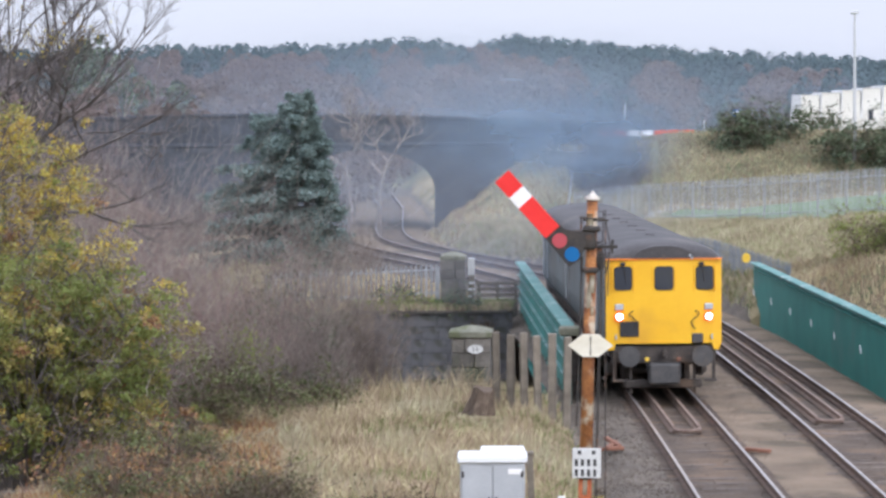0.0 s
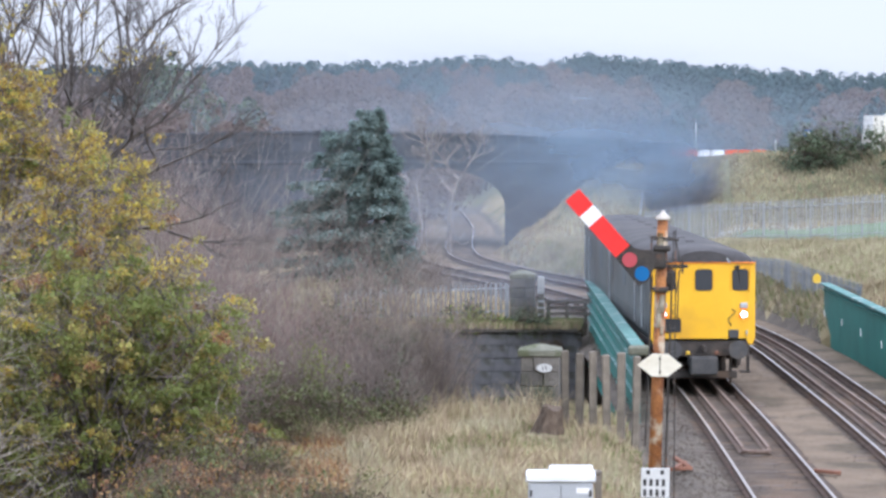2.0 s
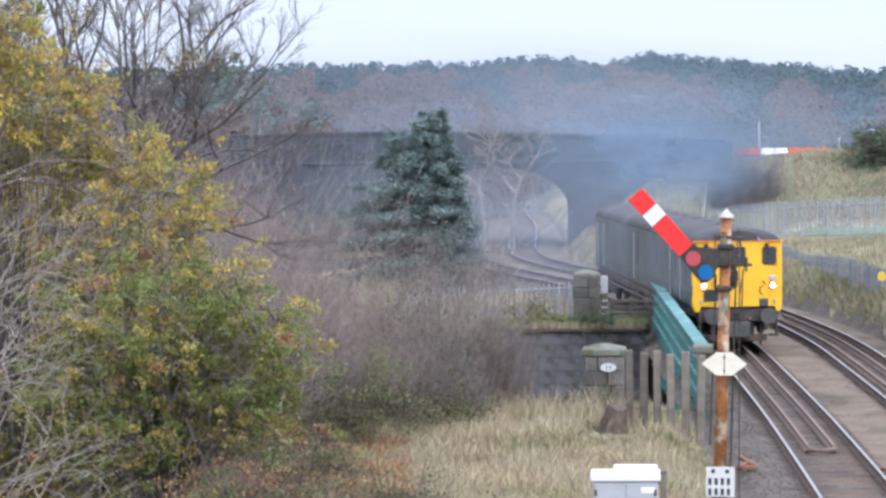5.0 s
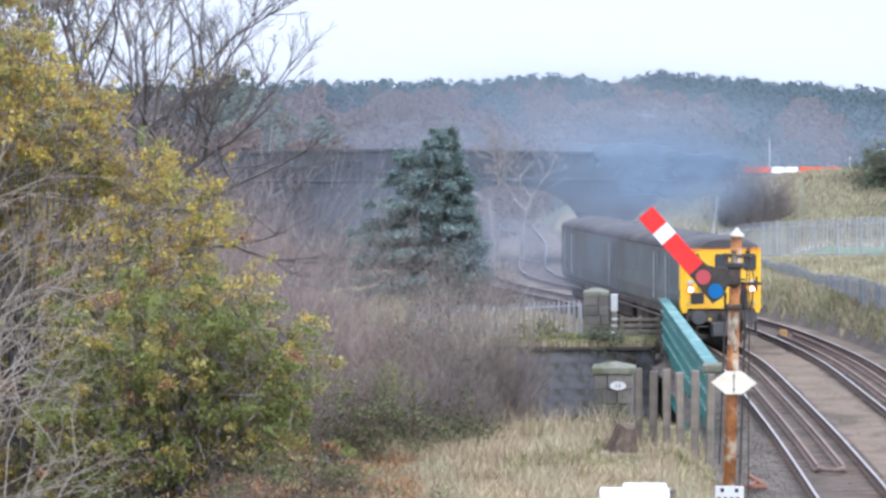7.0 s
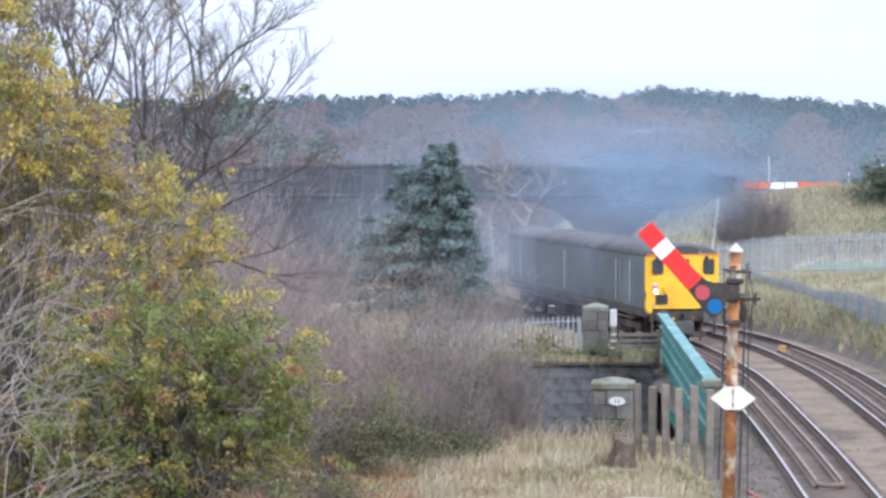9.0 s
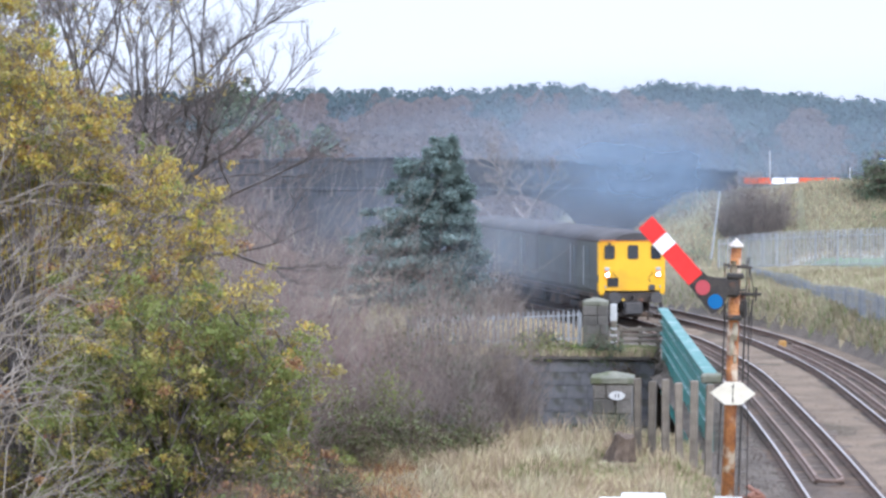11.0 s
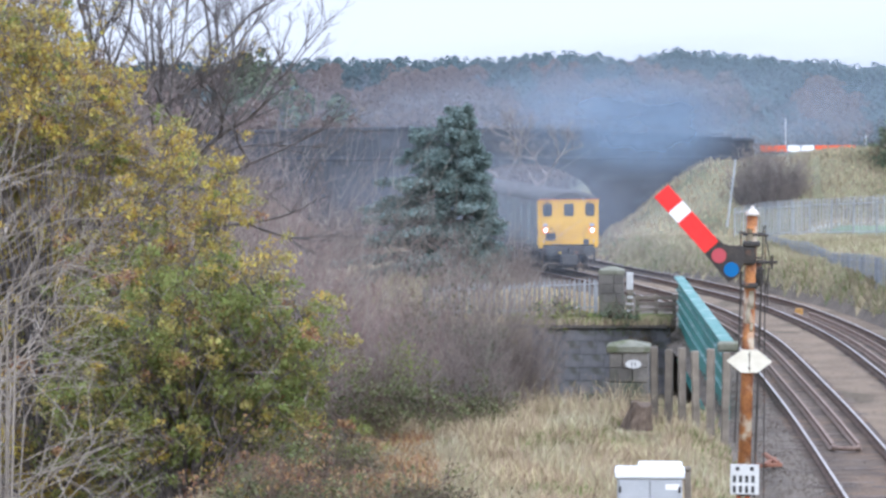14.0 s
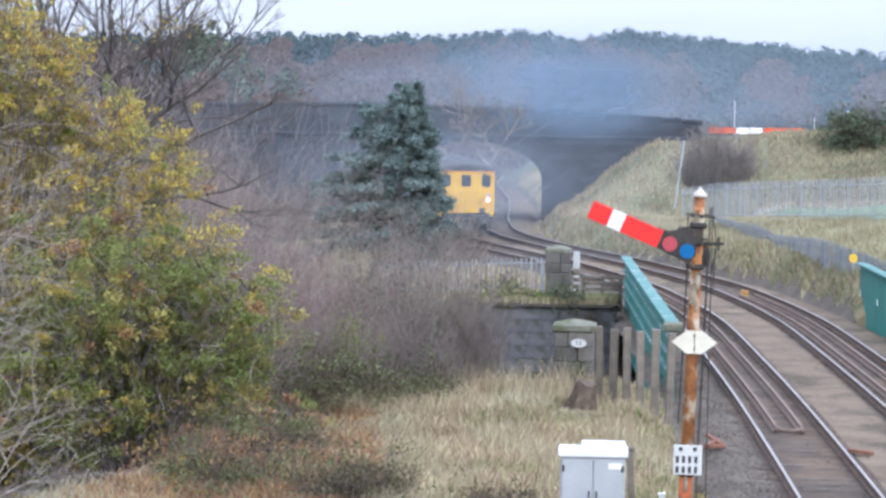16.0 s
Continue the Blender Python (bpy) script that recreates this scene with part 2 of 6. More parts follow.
BROWN = mat("rusty_scrap", (0.17, 0.075, 0.045), (0.26, 0.12, 0.075), 0.85, 6, 40, 0.4)
YBOX = mat("yellow_marker", (0.66, 0.42, 0.03), (0.76, 0.50, 0.05), 0.5, 6, 30, 0.1)
DULLBOX = mat("dull_orange_box_paint", (0.36, 0.19, 0.05), (0.46, 0.26, 0.07), 0.7, 6, 30, 0.1)
TREEROOT = mat("rotten_stump", (0.085, 0.06, 0.042), (0.17, 0.125, 0.09), 0.95, 6, 40, 0.8)
STEELGREY = mat("lamp_mast_steel", (0.45, 0.45, 0.45), (0.55, 0.55, 0.55), 0.5, 1, 10, 0.0)


def glass(name, tint, rough=0.08):
    m = bpy.data.materials.new(name)
    m.use_nodes = True
    b = m.node_tree.nodes["Principled BSDF"]
    b.inputs["Base Color"].default_value = (*tint, 1)
    b.inputs["Roughness"].default_value = rough
    b.inputs["Coat Weight"].default_value = 0.6
    return m


DIMGLASS = mat("grimy_side_glass", (0.095, 0.115, 0.125), (0.135, 0.158, 0.168), 0.6, 0.8, 12, 0.0)
CABGLASS = glass("dark_cab_glass", (0.035, 0.042, 0.055), 0.06)


def glow(name, color, strength):
    m = bpy.data.materials.new(name)
    m.use_nodes = True
    b = m.node_tree.nodes["Principled BSDF"]
    b.inputs["Base Color"].default_value = (*color, 1)
    b.inputs["Emission Color"].default_value = (*color, 1)
    b.inputs["Emission Strength"].default_value = strength
    return m


TAILRED = glow("lit_red_tail_lens", (1.0, 0.025, 0.015), 1.1)
TAILCORE = glow("lit_tail_bulb", (1.0, 0.75, 0.70), 7.0)


def smoke_mat(name, color, density, seed):
    """Thin smoke and haze: dense in the middle of its piece, torn by noise, clear at the rim."""
    m = bpy.data.materials.new(name)
    m.use_nodes = True
    n, l = m.node_tree.nodes, m.node_tree.links
    b = n["Principled BSDF"]
    b.inputs["Base Color"].default_value = (*color, 1)
    b.inputs["Roughness"].default_value = 1.0
    b.inputs["Specular IOR Level"].default_value = 0.0
    co = n.new("ShaderNodeTexCoord")
    ball = n.new("ShaderNodeTexGradient")
    ball.gradient_type = "SPHERICAL"
    l.new(co.outputs["Object"], ball.inputs[0])
    off = n.new("ShaderNodeVectorMath")
    off.inputs[1].default_value = (seed, seed * 0.7, seed * 1.3)
    l.new(co.outputs["Object"], off.inputs[0])
    nz = n.new("ShaderNodeTexNoise")
    nz.inputs["Scale"].default_value, nz.inputs["Detail"].default_value = 2.4, 5
    l.new(off.outputs[0], nz.inputs["Vector"])
    soft = n.new("ShaderNodeMapRange")
    soft.interpolation_type = "SMOOTHSTEP"
    soft.inputs[2].default_value = 0.85
    l.new(ball.outputs["Fac"], soft.inputs[0])
    torn = n.new("ShaderNodeMapRange")
    torn.inputs[1].default_value, torn.inputs[2].default_value = 0.25, 0.75
    torn.inputs[3].default_value, torn.inputs[4].default_value = 0.45 * density, density * 1.4
    l.new(nz.outputs["Fac"], torn.inputs[0])
    mul = n.new("ShaderNodeMath")
    mul.operation = "MULTIPLY"
    l.new(soft.outputs[0], mul.inputs[0])
    l.new(torn.outputs[0], mul.inputs[1])
    l.new(mul.outputs[0], b.inputs["Alpha"])
    return m


# ---- mesh helpers ----
def part(name, bm, material, parent=None, label="", smooth=False):
    me = bpy.data.meshes.new(name)
    bm.to_mesh(me)
    bm.free()
    for m in material if isinstance(material, (list, tuple)) else (material,):
        me.materials.append(m)
    if smooth:
        me.polygons.foreach_set("use_smooth", [True] * len(me.polygons))
    ob = new(name, me)
    if parent:
        ob.parent = parent
    if label:
        ob["label"] = label
    return ob


def mesh_part(name, verts, faces, material, parent=None, label="", index=None):
    me = bpy.data.meshes.new(name)
    me.from_pydata([tuple(v) for v in verts], [], faces)
    for m in material if isinstance(material, (list, tuple)) else (material,):
        me.materials.append(m)
    if index is not None:
        me.polygons.foreach_set("material_index", index)
    me.update()
    ob = new(name, me)
    if parent:
        ob.parent = parent
    if label:
        ob["label"] = label
    return ob


def thing(name, label, category, m=None, group="", kind=""):
    ob = new(name)
    if m is not None:
        ob.matrix_basis = m
    return tagged(ob, label, category, group, kind)


def box(bm, x0, x1, y0, y1, z0, z1, bevel=0.0, m=None):
    r = bmesh.ops.create_cube(bm, size=1.0)
    vs = r["verts"]
    bmesh.ops.scale(bm, verts=vs, vec=(x1 - x0, y1 - y0, z1 - z0))
    bmesh.ops.translate(bm, verts=vs, vec=((x0 + x1) / 2, (y0 + y1) / 2, (z0 + z1) / 2))
    if bevel:
        es = list({e for v in vs for e in v.link_edges})
        out = bmesh.ops.bevel(bm, geom=es, offset=bevel, segments=1, affect="EDGES")
        vs = list({v for f in out["faces"] for v in f.verts} | {v for v in vs if v.is_valid})
    if m is not None:
        bmesh.ops.transform(bm, matrix=m, verts=vs)
    return bm


def boxed(*a, **k):
    return box(bmesh.new(), *a, **k)


def tube(bm, p, q, r0, r1=None, sides=8):
    p, q = Vector(p), Vector(q)
    r1 = r0 if r1 is None else r1
    d = q - p
    m = Matrix.Translation((p + q) / 2) @ d.to_track_quat("Z", "Y").to_matrix().to_4x4()
    bmesh.ops.create_cone(bm, cap_ends=True, segments=sides, radius1=r0, radius2=r1, depth=d.length, matrix=m)
    return bm


def tubed(*a, **k):
    return tube(bmesh.new(), *a, **k)


def prism(bm, outline, y0, y1):
    """An outline in x and z, drawn out from y0 to y1."""
    a = [bm.verts.new((x, y0, z)) for x, z in outline]
    b = [bm.verts.new((x, y1, z)) for x, z in outline]
    bm.faces.new(a)
    bm.faces.new(b[::-1])
    for i in range(len(a)):
        j = (i + 1) % len(a)
        bm.faces.new((a[j], a[i], b[i], b[j]))
    bmesh.ops.recalc_face_normals(bm, faces=bm.faces)
    return bm


# ---- the line of the tracks ----
CTRL = [(4.9, -10), (3.9, 22), (2.74, 49.3), (2.33, 57.2), (1.80, 66.7), (1.06, 77.7), (0.36, 87.8), (-0.46, 94.6), (-2.0, 104.5), (-5.75, 118.4),
        (-8.9, 127.4), (-11.4, 135.0), (-13.4, 144.0), (-14.5, 155.0), (-15.1, 165.0), (-16.4, 185.0), (-19.5, 217.0), (-26, 300.0)]
_y = np.arange(-10, 300, 0.5)
_x = np.interp(_y, [c[1] for c in CTRL], [c[0] for c in CTRL])
_k = np.exp(-0.5 * (np.arange(-24, 25) / 6.0) ** 2)
_x = np.convolve(np.pad(_x, 24, mode="edge"), _k / _k.sum(), mode="valid")
_x[:30] = np.interp(_y[:30], [c[1] for c in CTRL], [c[0] for c in CTRL])
_s = np.concatenate([[0], np.cumsum(np.hypot(np.diff(_x), np.diff(_y)))])
SPACING = 3.35


def line_x(y):
    return float(np.interp(y, _y, _x))


def line_at(y, off=0.0):
    """The point off metres to the right of the first track's centre, and the heading there."""
    h = math.atan2(line_x(y + 1) - line_x(y - 1), 2.0)
    return line_x(y) + off * math.cos(h), y - off * math.sin(h), h


def along(s):
    return float(np.interp(s, _s, _y))


def arc(y):
    return float(np.interp(y, _y, _s))


def sweep(name, profile, off, y0, y1, material, parent=None, step=1.0, z=0.0, label=""):
    """A profile (across, up) drawn along the track."""
    ys = np.linspace(y0, y1, max(2, int((y1 - y0) / step)))
    verts, faces, n = [], [], len(profile)
    for y in ys:
        for u, w in profile:
            px, py, _ = line_at(y, off + u)
            verts.append((px, py, w + z))
    for i in range(len(ys) - 1):
        for j in range(n):
            a, b = i * n + j, i * n + (j + 1) % n
            faces.append((a, b, b + n, a + n))
    faces += [tuple(range(n))[::-1], tuple(range((len(ys) - 1) * n, len(ys) * n))]
    return mesh_part(name, verts, faces, material, parent, label)


# ---- ground ----
def smooth01(v):
    v = min(1.0, max(0.0, v))
    return v * v * (3 - 2 * v)


BR0, BR1 = 68.0, 93.0          # the underbridge, from abutment to abutment
OB = 160.0                     # the overbridge's near face


RIDGE_AT = (-9.0, -6.1, -5.2, -4.1, -2.0, -0.6, 1.0, 3.0, 6.1, 9.0)
RIDGE_SHARE = (1.0, 1.0, 0.93, 1.04, 0.97, 0.86, 0.73, 0.60, 0.47, 0.40)
FENCE_AT = (-1.2, -0.2, 0.3, 1.1, 3.2, 5.5, 6.1, 8.0)
FENCE_RISE = (0.0, -0.30, -0.36, -0.22, -0.05, 0.55, 0.70, 1.05)


def height(x, y):
    d = x - line_x(y)
    z = -0.42
    if d < -2.3:                                            # shoulder beside the first track
        z += 0.42 * smooth01((-2.3 - d) / 1.2)
        if y < 80:
            z -= 3.2 * smooth01((-8.2 - 0.28 * max(0.0, 66 - y) - d) / 5.0)
        else:
            z -= 1.4 * smooth01((-9.5 - d) / 8.0) * smooth01((135 - y) / 20)
    if d > SPACING + 2.2:
        e = d - SPACING - 2.2
        if y < 80:
            z -= 2.5 * smooth01((e - 1.5) / 6.0)
        else:
            near = smooth01((135 - y) / 15) * smooth01((y - 93) / 3)
            z += 1.15 * smooth01((e - 0.2) / 1.5) * (1 - near) + 1.42 * smooth01((e + 0.1) / 1.2) * near - 0.27 * near * smooth01((e - 1.6) / 4.0) + 0.85 * smooth01((e - 1.6) / 4.0) * max(smooth01((146 - y) / 25), smooth01((x - 2.2 - 0.212 * (142 - y)) / 3.0))
            if y < 150:
                z += float(np.interp(math.degrees(math.atan2(x, y)), FENCE_AT, FENCE_RISE)) * smooth01((e - 3.5) / 3.0) * smooth01((y - 93) / 6) * smooth01((150 - y) / 5)
            z += 0.35 * math.exp(-((x - 10.4) / 2.4) ** 2 - ((y - 98) / 8) ** 2)
    if BR0 - 0.5 < y < BR1 + 0.5:
        z = -5.2 + ((z + 0.35 + 5.2) * smooth01((y - 82) / 12.0) if x > 6.3 else 0.0)
    # approach banks of the overbridge
    b = smooth01((y - (OB - 16)) / (16.0 if x < 4 else 14.0))
    if y < 420:
        fall = 1.0 if y < OB + 10 else max(0.0, 1 - (y - OB - 10) / 60)
        if x > -8.0:
            z = max(z, ((4.6 + 0.4 * smooth01((x - 1) / 4)) * b * smooth01((x + 9.2) / 7.5)) * fall + z * (1 - b))
        elif x < -21:
            z = max(z, (3.4 * b * smooth01((-22.0 - x) / 9.0)) * fall + z * (1 - b))
    if y > 230:                                             # the ridge falls away to the east
        z += 11.5 * smooth01((y - 230) / 420.0) * (1 + 0.16 * math.sin(x * 0.011 + 1.2)) * float(np.interp(math.degrees(math.atan2(x, y)), RIDGE_AT, RIDGE_SHARE))
    if y > 700:
        z *= max(0.0, 1 - (y - 700) / 800)
    if abs(d - 1.7) > 4.5 or y > 200:
        z += 0.10 * noise.noise((x * 0.35, y * 0.35, 0)) + 0.25 * noise.noise((x * 0.06, y * 0.06, 3)) * smooth01(abs(d) / 20)
    return z


def ground():
    xs = np.concatenate([[-2500, -1200, -600, -350], np.arange(-220, -40, 8.0), np.arange(-40, -22, 1.5), np.arange(-22, 16, 0.5),
                         np.arange(16, 40, 1.5), np.arange(40, 221, 8.0), [350, 600, 1200, 2500]])
    ys = np.concatenate([[-600, -200, -60, -20], np.arange(0, 24, 4.0), np.arange(24, 67, 0.7), np.arange(67, 69, 0.25), np.arange(69.5, 91, 1.0),
                         np.arange(91.5, 94.5, 0.25), np.arange(95, 180, 0.8), np.arange(180, 300, 5.0), np.arange(300, 760, 20.0), [900, 1200, 1600, 2500, 4500]])
    verts = [(x, y, height(x, y)) for y in ys for x in xs]
    nx = len(xs)
    faces, idx = [], []
    for j in range(len(ys) - 1):
        for i in range(nx - 1):
            a = j * nx + i
            faces.append((a, a + 1, a + 1 + nx, a + nx))
            x, y = (xs[i] + xs[i + 1]) / 2, (ys[j] + ys[j + 1]) / 2
            d = x - line_x(y)
            if y > 240:
                k = 3
            elif y > 130 and x < -19:
                k = 1
            elif y > 146 and x > -9:
                k = 3
            elif 143.5 < y < 145.2 and x > 2.3:
                k = 5
            elif x > 1.1 + 0.322 * (142 - y) and 98 < y < 144 and d > 8:
                k = 2
            elif y < BR0 and d < -8.5 or (BR0 <= y <= BR1) or (y > 80 and d < -13):
                k = 1
            elif -3.2 < d < 6.0:
                k = 4
            else:
                k = 0
            idx.append(k)
    ob = mesh_part("ground", verts, faces, [DRY, SCRUB, FIELD, VERGE, CESS, PALEPATH], index=idx)
    ob.data.polygons.foreach_set("use_smooth", [True] * len(faces))
    tagged(ob, "rough ground of dry straw grass, scrub and stone beside the railway", "ground", kind="structure")


ground()


# ---- tracks ----
RAIL = [(-0.07, -0.158), (0.07, -0.158), (0.07, -0.146), (0.012, -0.12), (0.012, -0.045), (0.036, -0.034), (0.036, -0.003), (-0.036, -0.003), (-0.036, -0.034), (-0.012, -0.045), (-0.012, -0.12), (-0.07, -0.146)]
HEAD = [(-0.030, -0.003), (0.030, -0.003), (0.030, 0.002), (-0.030, 0.002)]


def track(off, y0, y1, guard0, guard1):
    label = "running track of worn rails on dirty sleepers, shining along the railheads"
    tr = thing("railway_track", label, "railway track", kind="structure")
    for side in (-0.7525, 0.7525):
        rail = sweep("rail", RAIL, off + side, y0, y1, RAILSIDE, tr)
        sweep("running_surface", HEAD, off + side, y0, y1, RAILTOP, rail, label="polished railhead")
    for side in (-0.28, 0.28):
        sweep("guard_rail", [(u * 0.9, w - 0.012) for u, w in RAIL], off + side, guard0, guard1, GUARD, tr, label="brown check rail over the bridge")
    bm = bmesh.new()
    x, y, h = line_at(guard0 - 0.1, off)
    bend = [(0.28 * math.cos(math.pi * k / 10), -0.42 * math.sin(math.pi * k / 10) + 0.1) for k in range(11)]
    for p, q in zip(bend, bend[1:]):
        tube(bm, (*p, -0.085), (*q, -0.085), 0.05, sides=6)
    nose = part("guard_rail_nose", bm, GUARD, tr)
    nose.matrix_basis = pose(x, y, 0, 0, 0, -math.degrees(h))
    sl = boxed(-1.28, 1.28, -0.125, 0.125, -0.33, -0.200, 0.015)
    first = part("sleeper", sl, SLEEPER, tr)
    y = 40.0
    while y < 152:
        px, py, h = line_at(y, off)
        ob = first if y == 40.0 else new("sleeper", first.data)
        ob.parent = tr
        ob.matrix_basis = pose(px, py, random.uniform(-0.012, 0.012), 0, 0, -math.degrees(h) + random.uniform(-1, 1))
        y += 0.70
    return tr


def ballast():
    """The bed of both tracks: cess, shoulder and the dirty six-foot, uneven."""
    ys = np.concatenate([np.arange(28, 112, 0.45), np.arange(112, 215, 1.2)])
    us = np.concatenate([[-2.5], np.arange(-2.0, SPACING + 2.1, 0.17), [SPACING + 2.6]])
    verts, faces = [], []
    for y in ys:
        for u in us:
            px, py, _ = line_at(y, u)
            edge = min(u + 2.5, SPACING + 2.6 - u)
            near = min(abs(u), abs(u - SPACING))
            z = -0.20 - 0.3 * smooth01(1 - edge / 0.8)
            z += 0.035 * noise.noise((px * 1.7, py * 1.7, 0)) + 0.02 * noise.noise((px * 6, py * 6, 5))
            if 1.0 < u < SPACING - 1.0:
                z += 0.05 * noise.noise((px * 0.5, py * 0.5, 9)) + 0.02
            verts.append((px, py, z))
    n = len(us)
    for j in range(len(ys) - 1):
        for i in range(n - 1):
            faces.append((j * n + i, j * n + i + 1, (j + 1) * n + i + 1, (j + 1) * n + i))
    across = [0 if min(abs(u), abs(u - SPACING)) < 1.0 else (1 if u > 0 else 2) for u in (us[:-1] + us[1:]) / 2]
    ob = mesh_part("ballast", verts, faces, [BALLAST, SANDY, CESS], index=across * (len(ys) - 1))
    tagged(ob, "brown dirty ballast and trodden earth between the rails", "ballast", kind="structure")
    # loose stones
    rng = random.Random(5)
    vs, fs = [], []
    for _ in range(7000):
        y = 38 + 60 * rng.random() ** 1.6
        u = rng.uniform(-2.4, -0.95) if rng.random() < 0.75 else rng.uniform(-0.9, SPACING + 0.9)
        px, py, _h = line_at(y, u)
        r = rng.uniform(0.014, 0.034)
        z = -0.195
        b = len(vs)
        for k in range(4):
            a = k * 1.571 + rng.random()
            vs.append((px + r * math.cos(a), py + r * math.sin(a), z + rng.uniform(-0.01, 0.01)))
        vs.append((px + rng.uniform(-0.01, 0.01), py, z + r * rng.uniform(0.8, 1.4)))
        fs += [(b, b + 1, b + 4), (b + 1, b + 2, b + 4), (b + 2, b + 3, b + 4), (b + 3, b, b + 4)]
    tagged(mesh_part("ballast_stones", vs, fs, CESS), "loose grey ballast stones along the tracks", "ballast", kind="stuff")


track(0.0, 28, 225, 60.4, 108)
track(SPACING, 28, 225, 62.0, 100.2)
ballast()


# ---- underbridge ----
def girder(near, far, side):
    """A plate girder beside the track: web, flanges, stiffening angles along and up it. side: -1 when its outer face is at the left."""
    h = math.atan2(far[0] - near[0], far[1] - near[1])
    ln, top = math.dist(near, far), 1.5
    g = thing("bridge_girder", "teal-green painted riveted steel plate girder along the underbridge", "bridge girder", pose(near[0], near[1], 0, 0, 0, -math.degrees(h)))
    part("web", boxed(-0.02, 0.02, 0, ln, -1.1, top - 0.03), GREEN, g)
    part("top_flange", boxed(-0.17, 0.17, -0.02, ln + 0.02, top - 0.03, top + 0.03, 0.008), GREENPALE, g, "pale mottled green top flange")
    part("bottom_flange", boxed(-0.22, 0.22, 0, ln, -1.16, -1.10, 0.008), GREEN, g)
    if side < 0:
        for z in (1.06, 0.64, 0.22):
            part("outer_rib", boxed(-0.11, -0.02, 0, ln, z, z + 0.05, 0.006), GREENPALE, g, "pale mottled longitudinal rib")
    else:
        part("inner_angle", boxed(-0.09, -0.02, 0, ln, 1.28, 1.33, 0.006), GREEN, g)
        for y in np.arange(1.8, ln, 4.4):
            part("hand_hold", tubed((-0.06, y, 0.42), (-0.06, y + 0.12, 0.62), 0.018, sides=6), ENWHITE, g, "small white bracket")
    return g


girder((-0.42, 67.8), (-2.33, 96.2), -1)
girder((7.62, 66.6), (5.72, 95.2), 1)


def deck():
    sweep_ob = sweep("bridge_deck", [(-2.05, -0.75), (SPACING + 2.15, -0.75), (SPACING + 2.15, -0.46), (-2.05, -0.46)], 0.0, BR0 - 1.5, BR1 + 1.5, MORTAR)
    tagged(sweep_ob, "dark deck carrying the tracks over the lane", "bridge deck", kind="structure")


deck()


def stone_wall(name, x0, x1, y, z0, z1, depth, material, label, category, course=0.30, length=0.62, kind="structure", gap=0.012, m=None):
    """Coursed blocks, each of its own, before a core of mortar. The face looks towards -y."""
    w = thing(name, label, category, kind=kind)
    part("core", boxed(x0 + 0.02, x1 - 0.02, y + 0.06, y + depth, z0, z1 - 0.02), MORTAR, w)
    rng = random.Random(name + label)
    shapes = [boxed(-0.5, 0.5, -0.5, 0.5, -0.5, 0.5, 0.02) for _ in range(1)]
    first = None
    rows = max(1, round((z1 - z0) / course))
    ch = (z1 - z0) / rows
    for r in range(rows):
        x = x0
        while x < x1 - 0.05:
            ln = min(length * rng.uniform(0.6, 1.3), x1 - x)
            if x1 - x - ln < 0.2:
                ln = x1 - x
            if first is None:
                first = part("stone", shapes[0], material, w)
                ob = first
            else:
                ob = new("stone", first.data)
                ob.parent = w
            ob.matrix_basis = Matrix.Translation((x + ln / 2, y + 0.06 + rng.uniform(-0.015, 0.015), z0 + (r + 0.5) * ch)) @ Matrix.Diagonal((ln - gap, 0.16, ch - gap, 1))
            x += ln
    return w


# far abutment with its grassy ledge, and the wing behind the near pier
# face stones carry painted haze, so they are paler than soot-dark
stone_wall("abutment_wall", -7.1, -2.5, BR1 - 1.2, -5.2, 0.05, 1.2, HAZESTONE, "soot-dark coursed stone abutment wall below a grassy ledge", "wall", 0.42, 0.9)
cope = thing("wall_coping", "dark stone coping slab along the abutment", "coping", kind="structure")
for cx in np.arange(-7.9, -2.6, 1.06):
    part("coping_stone", boxed(cx, cx + 1.05, BR1 - 1.4, BR1 + 0.2, 0.06, 0.24, 0.02), STONE, cope)


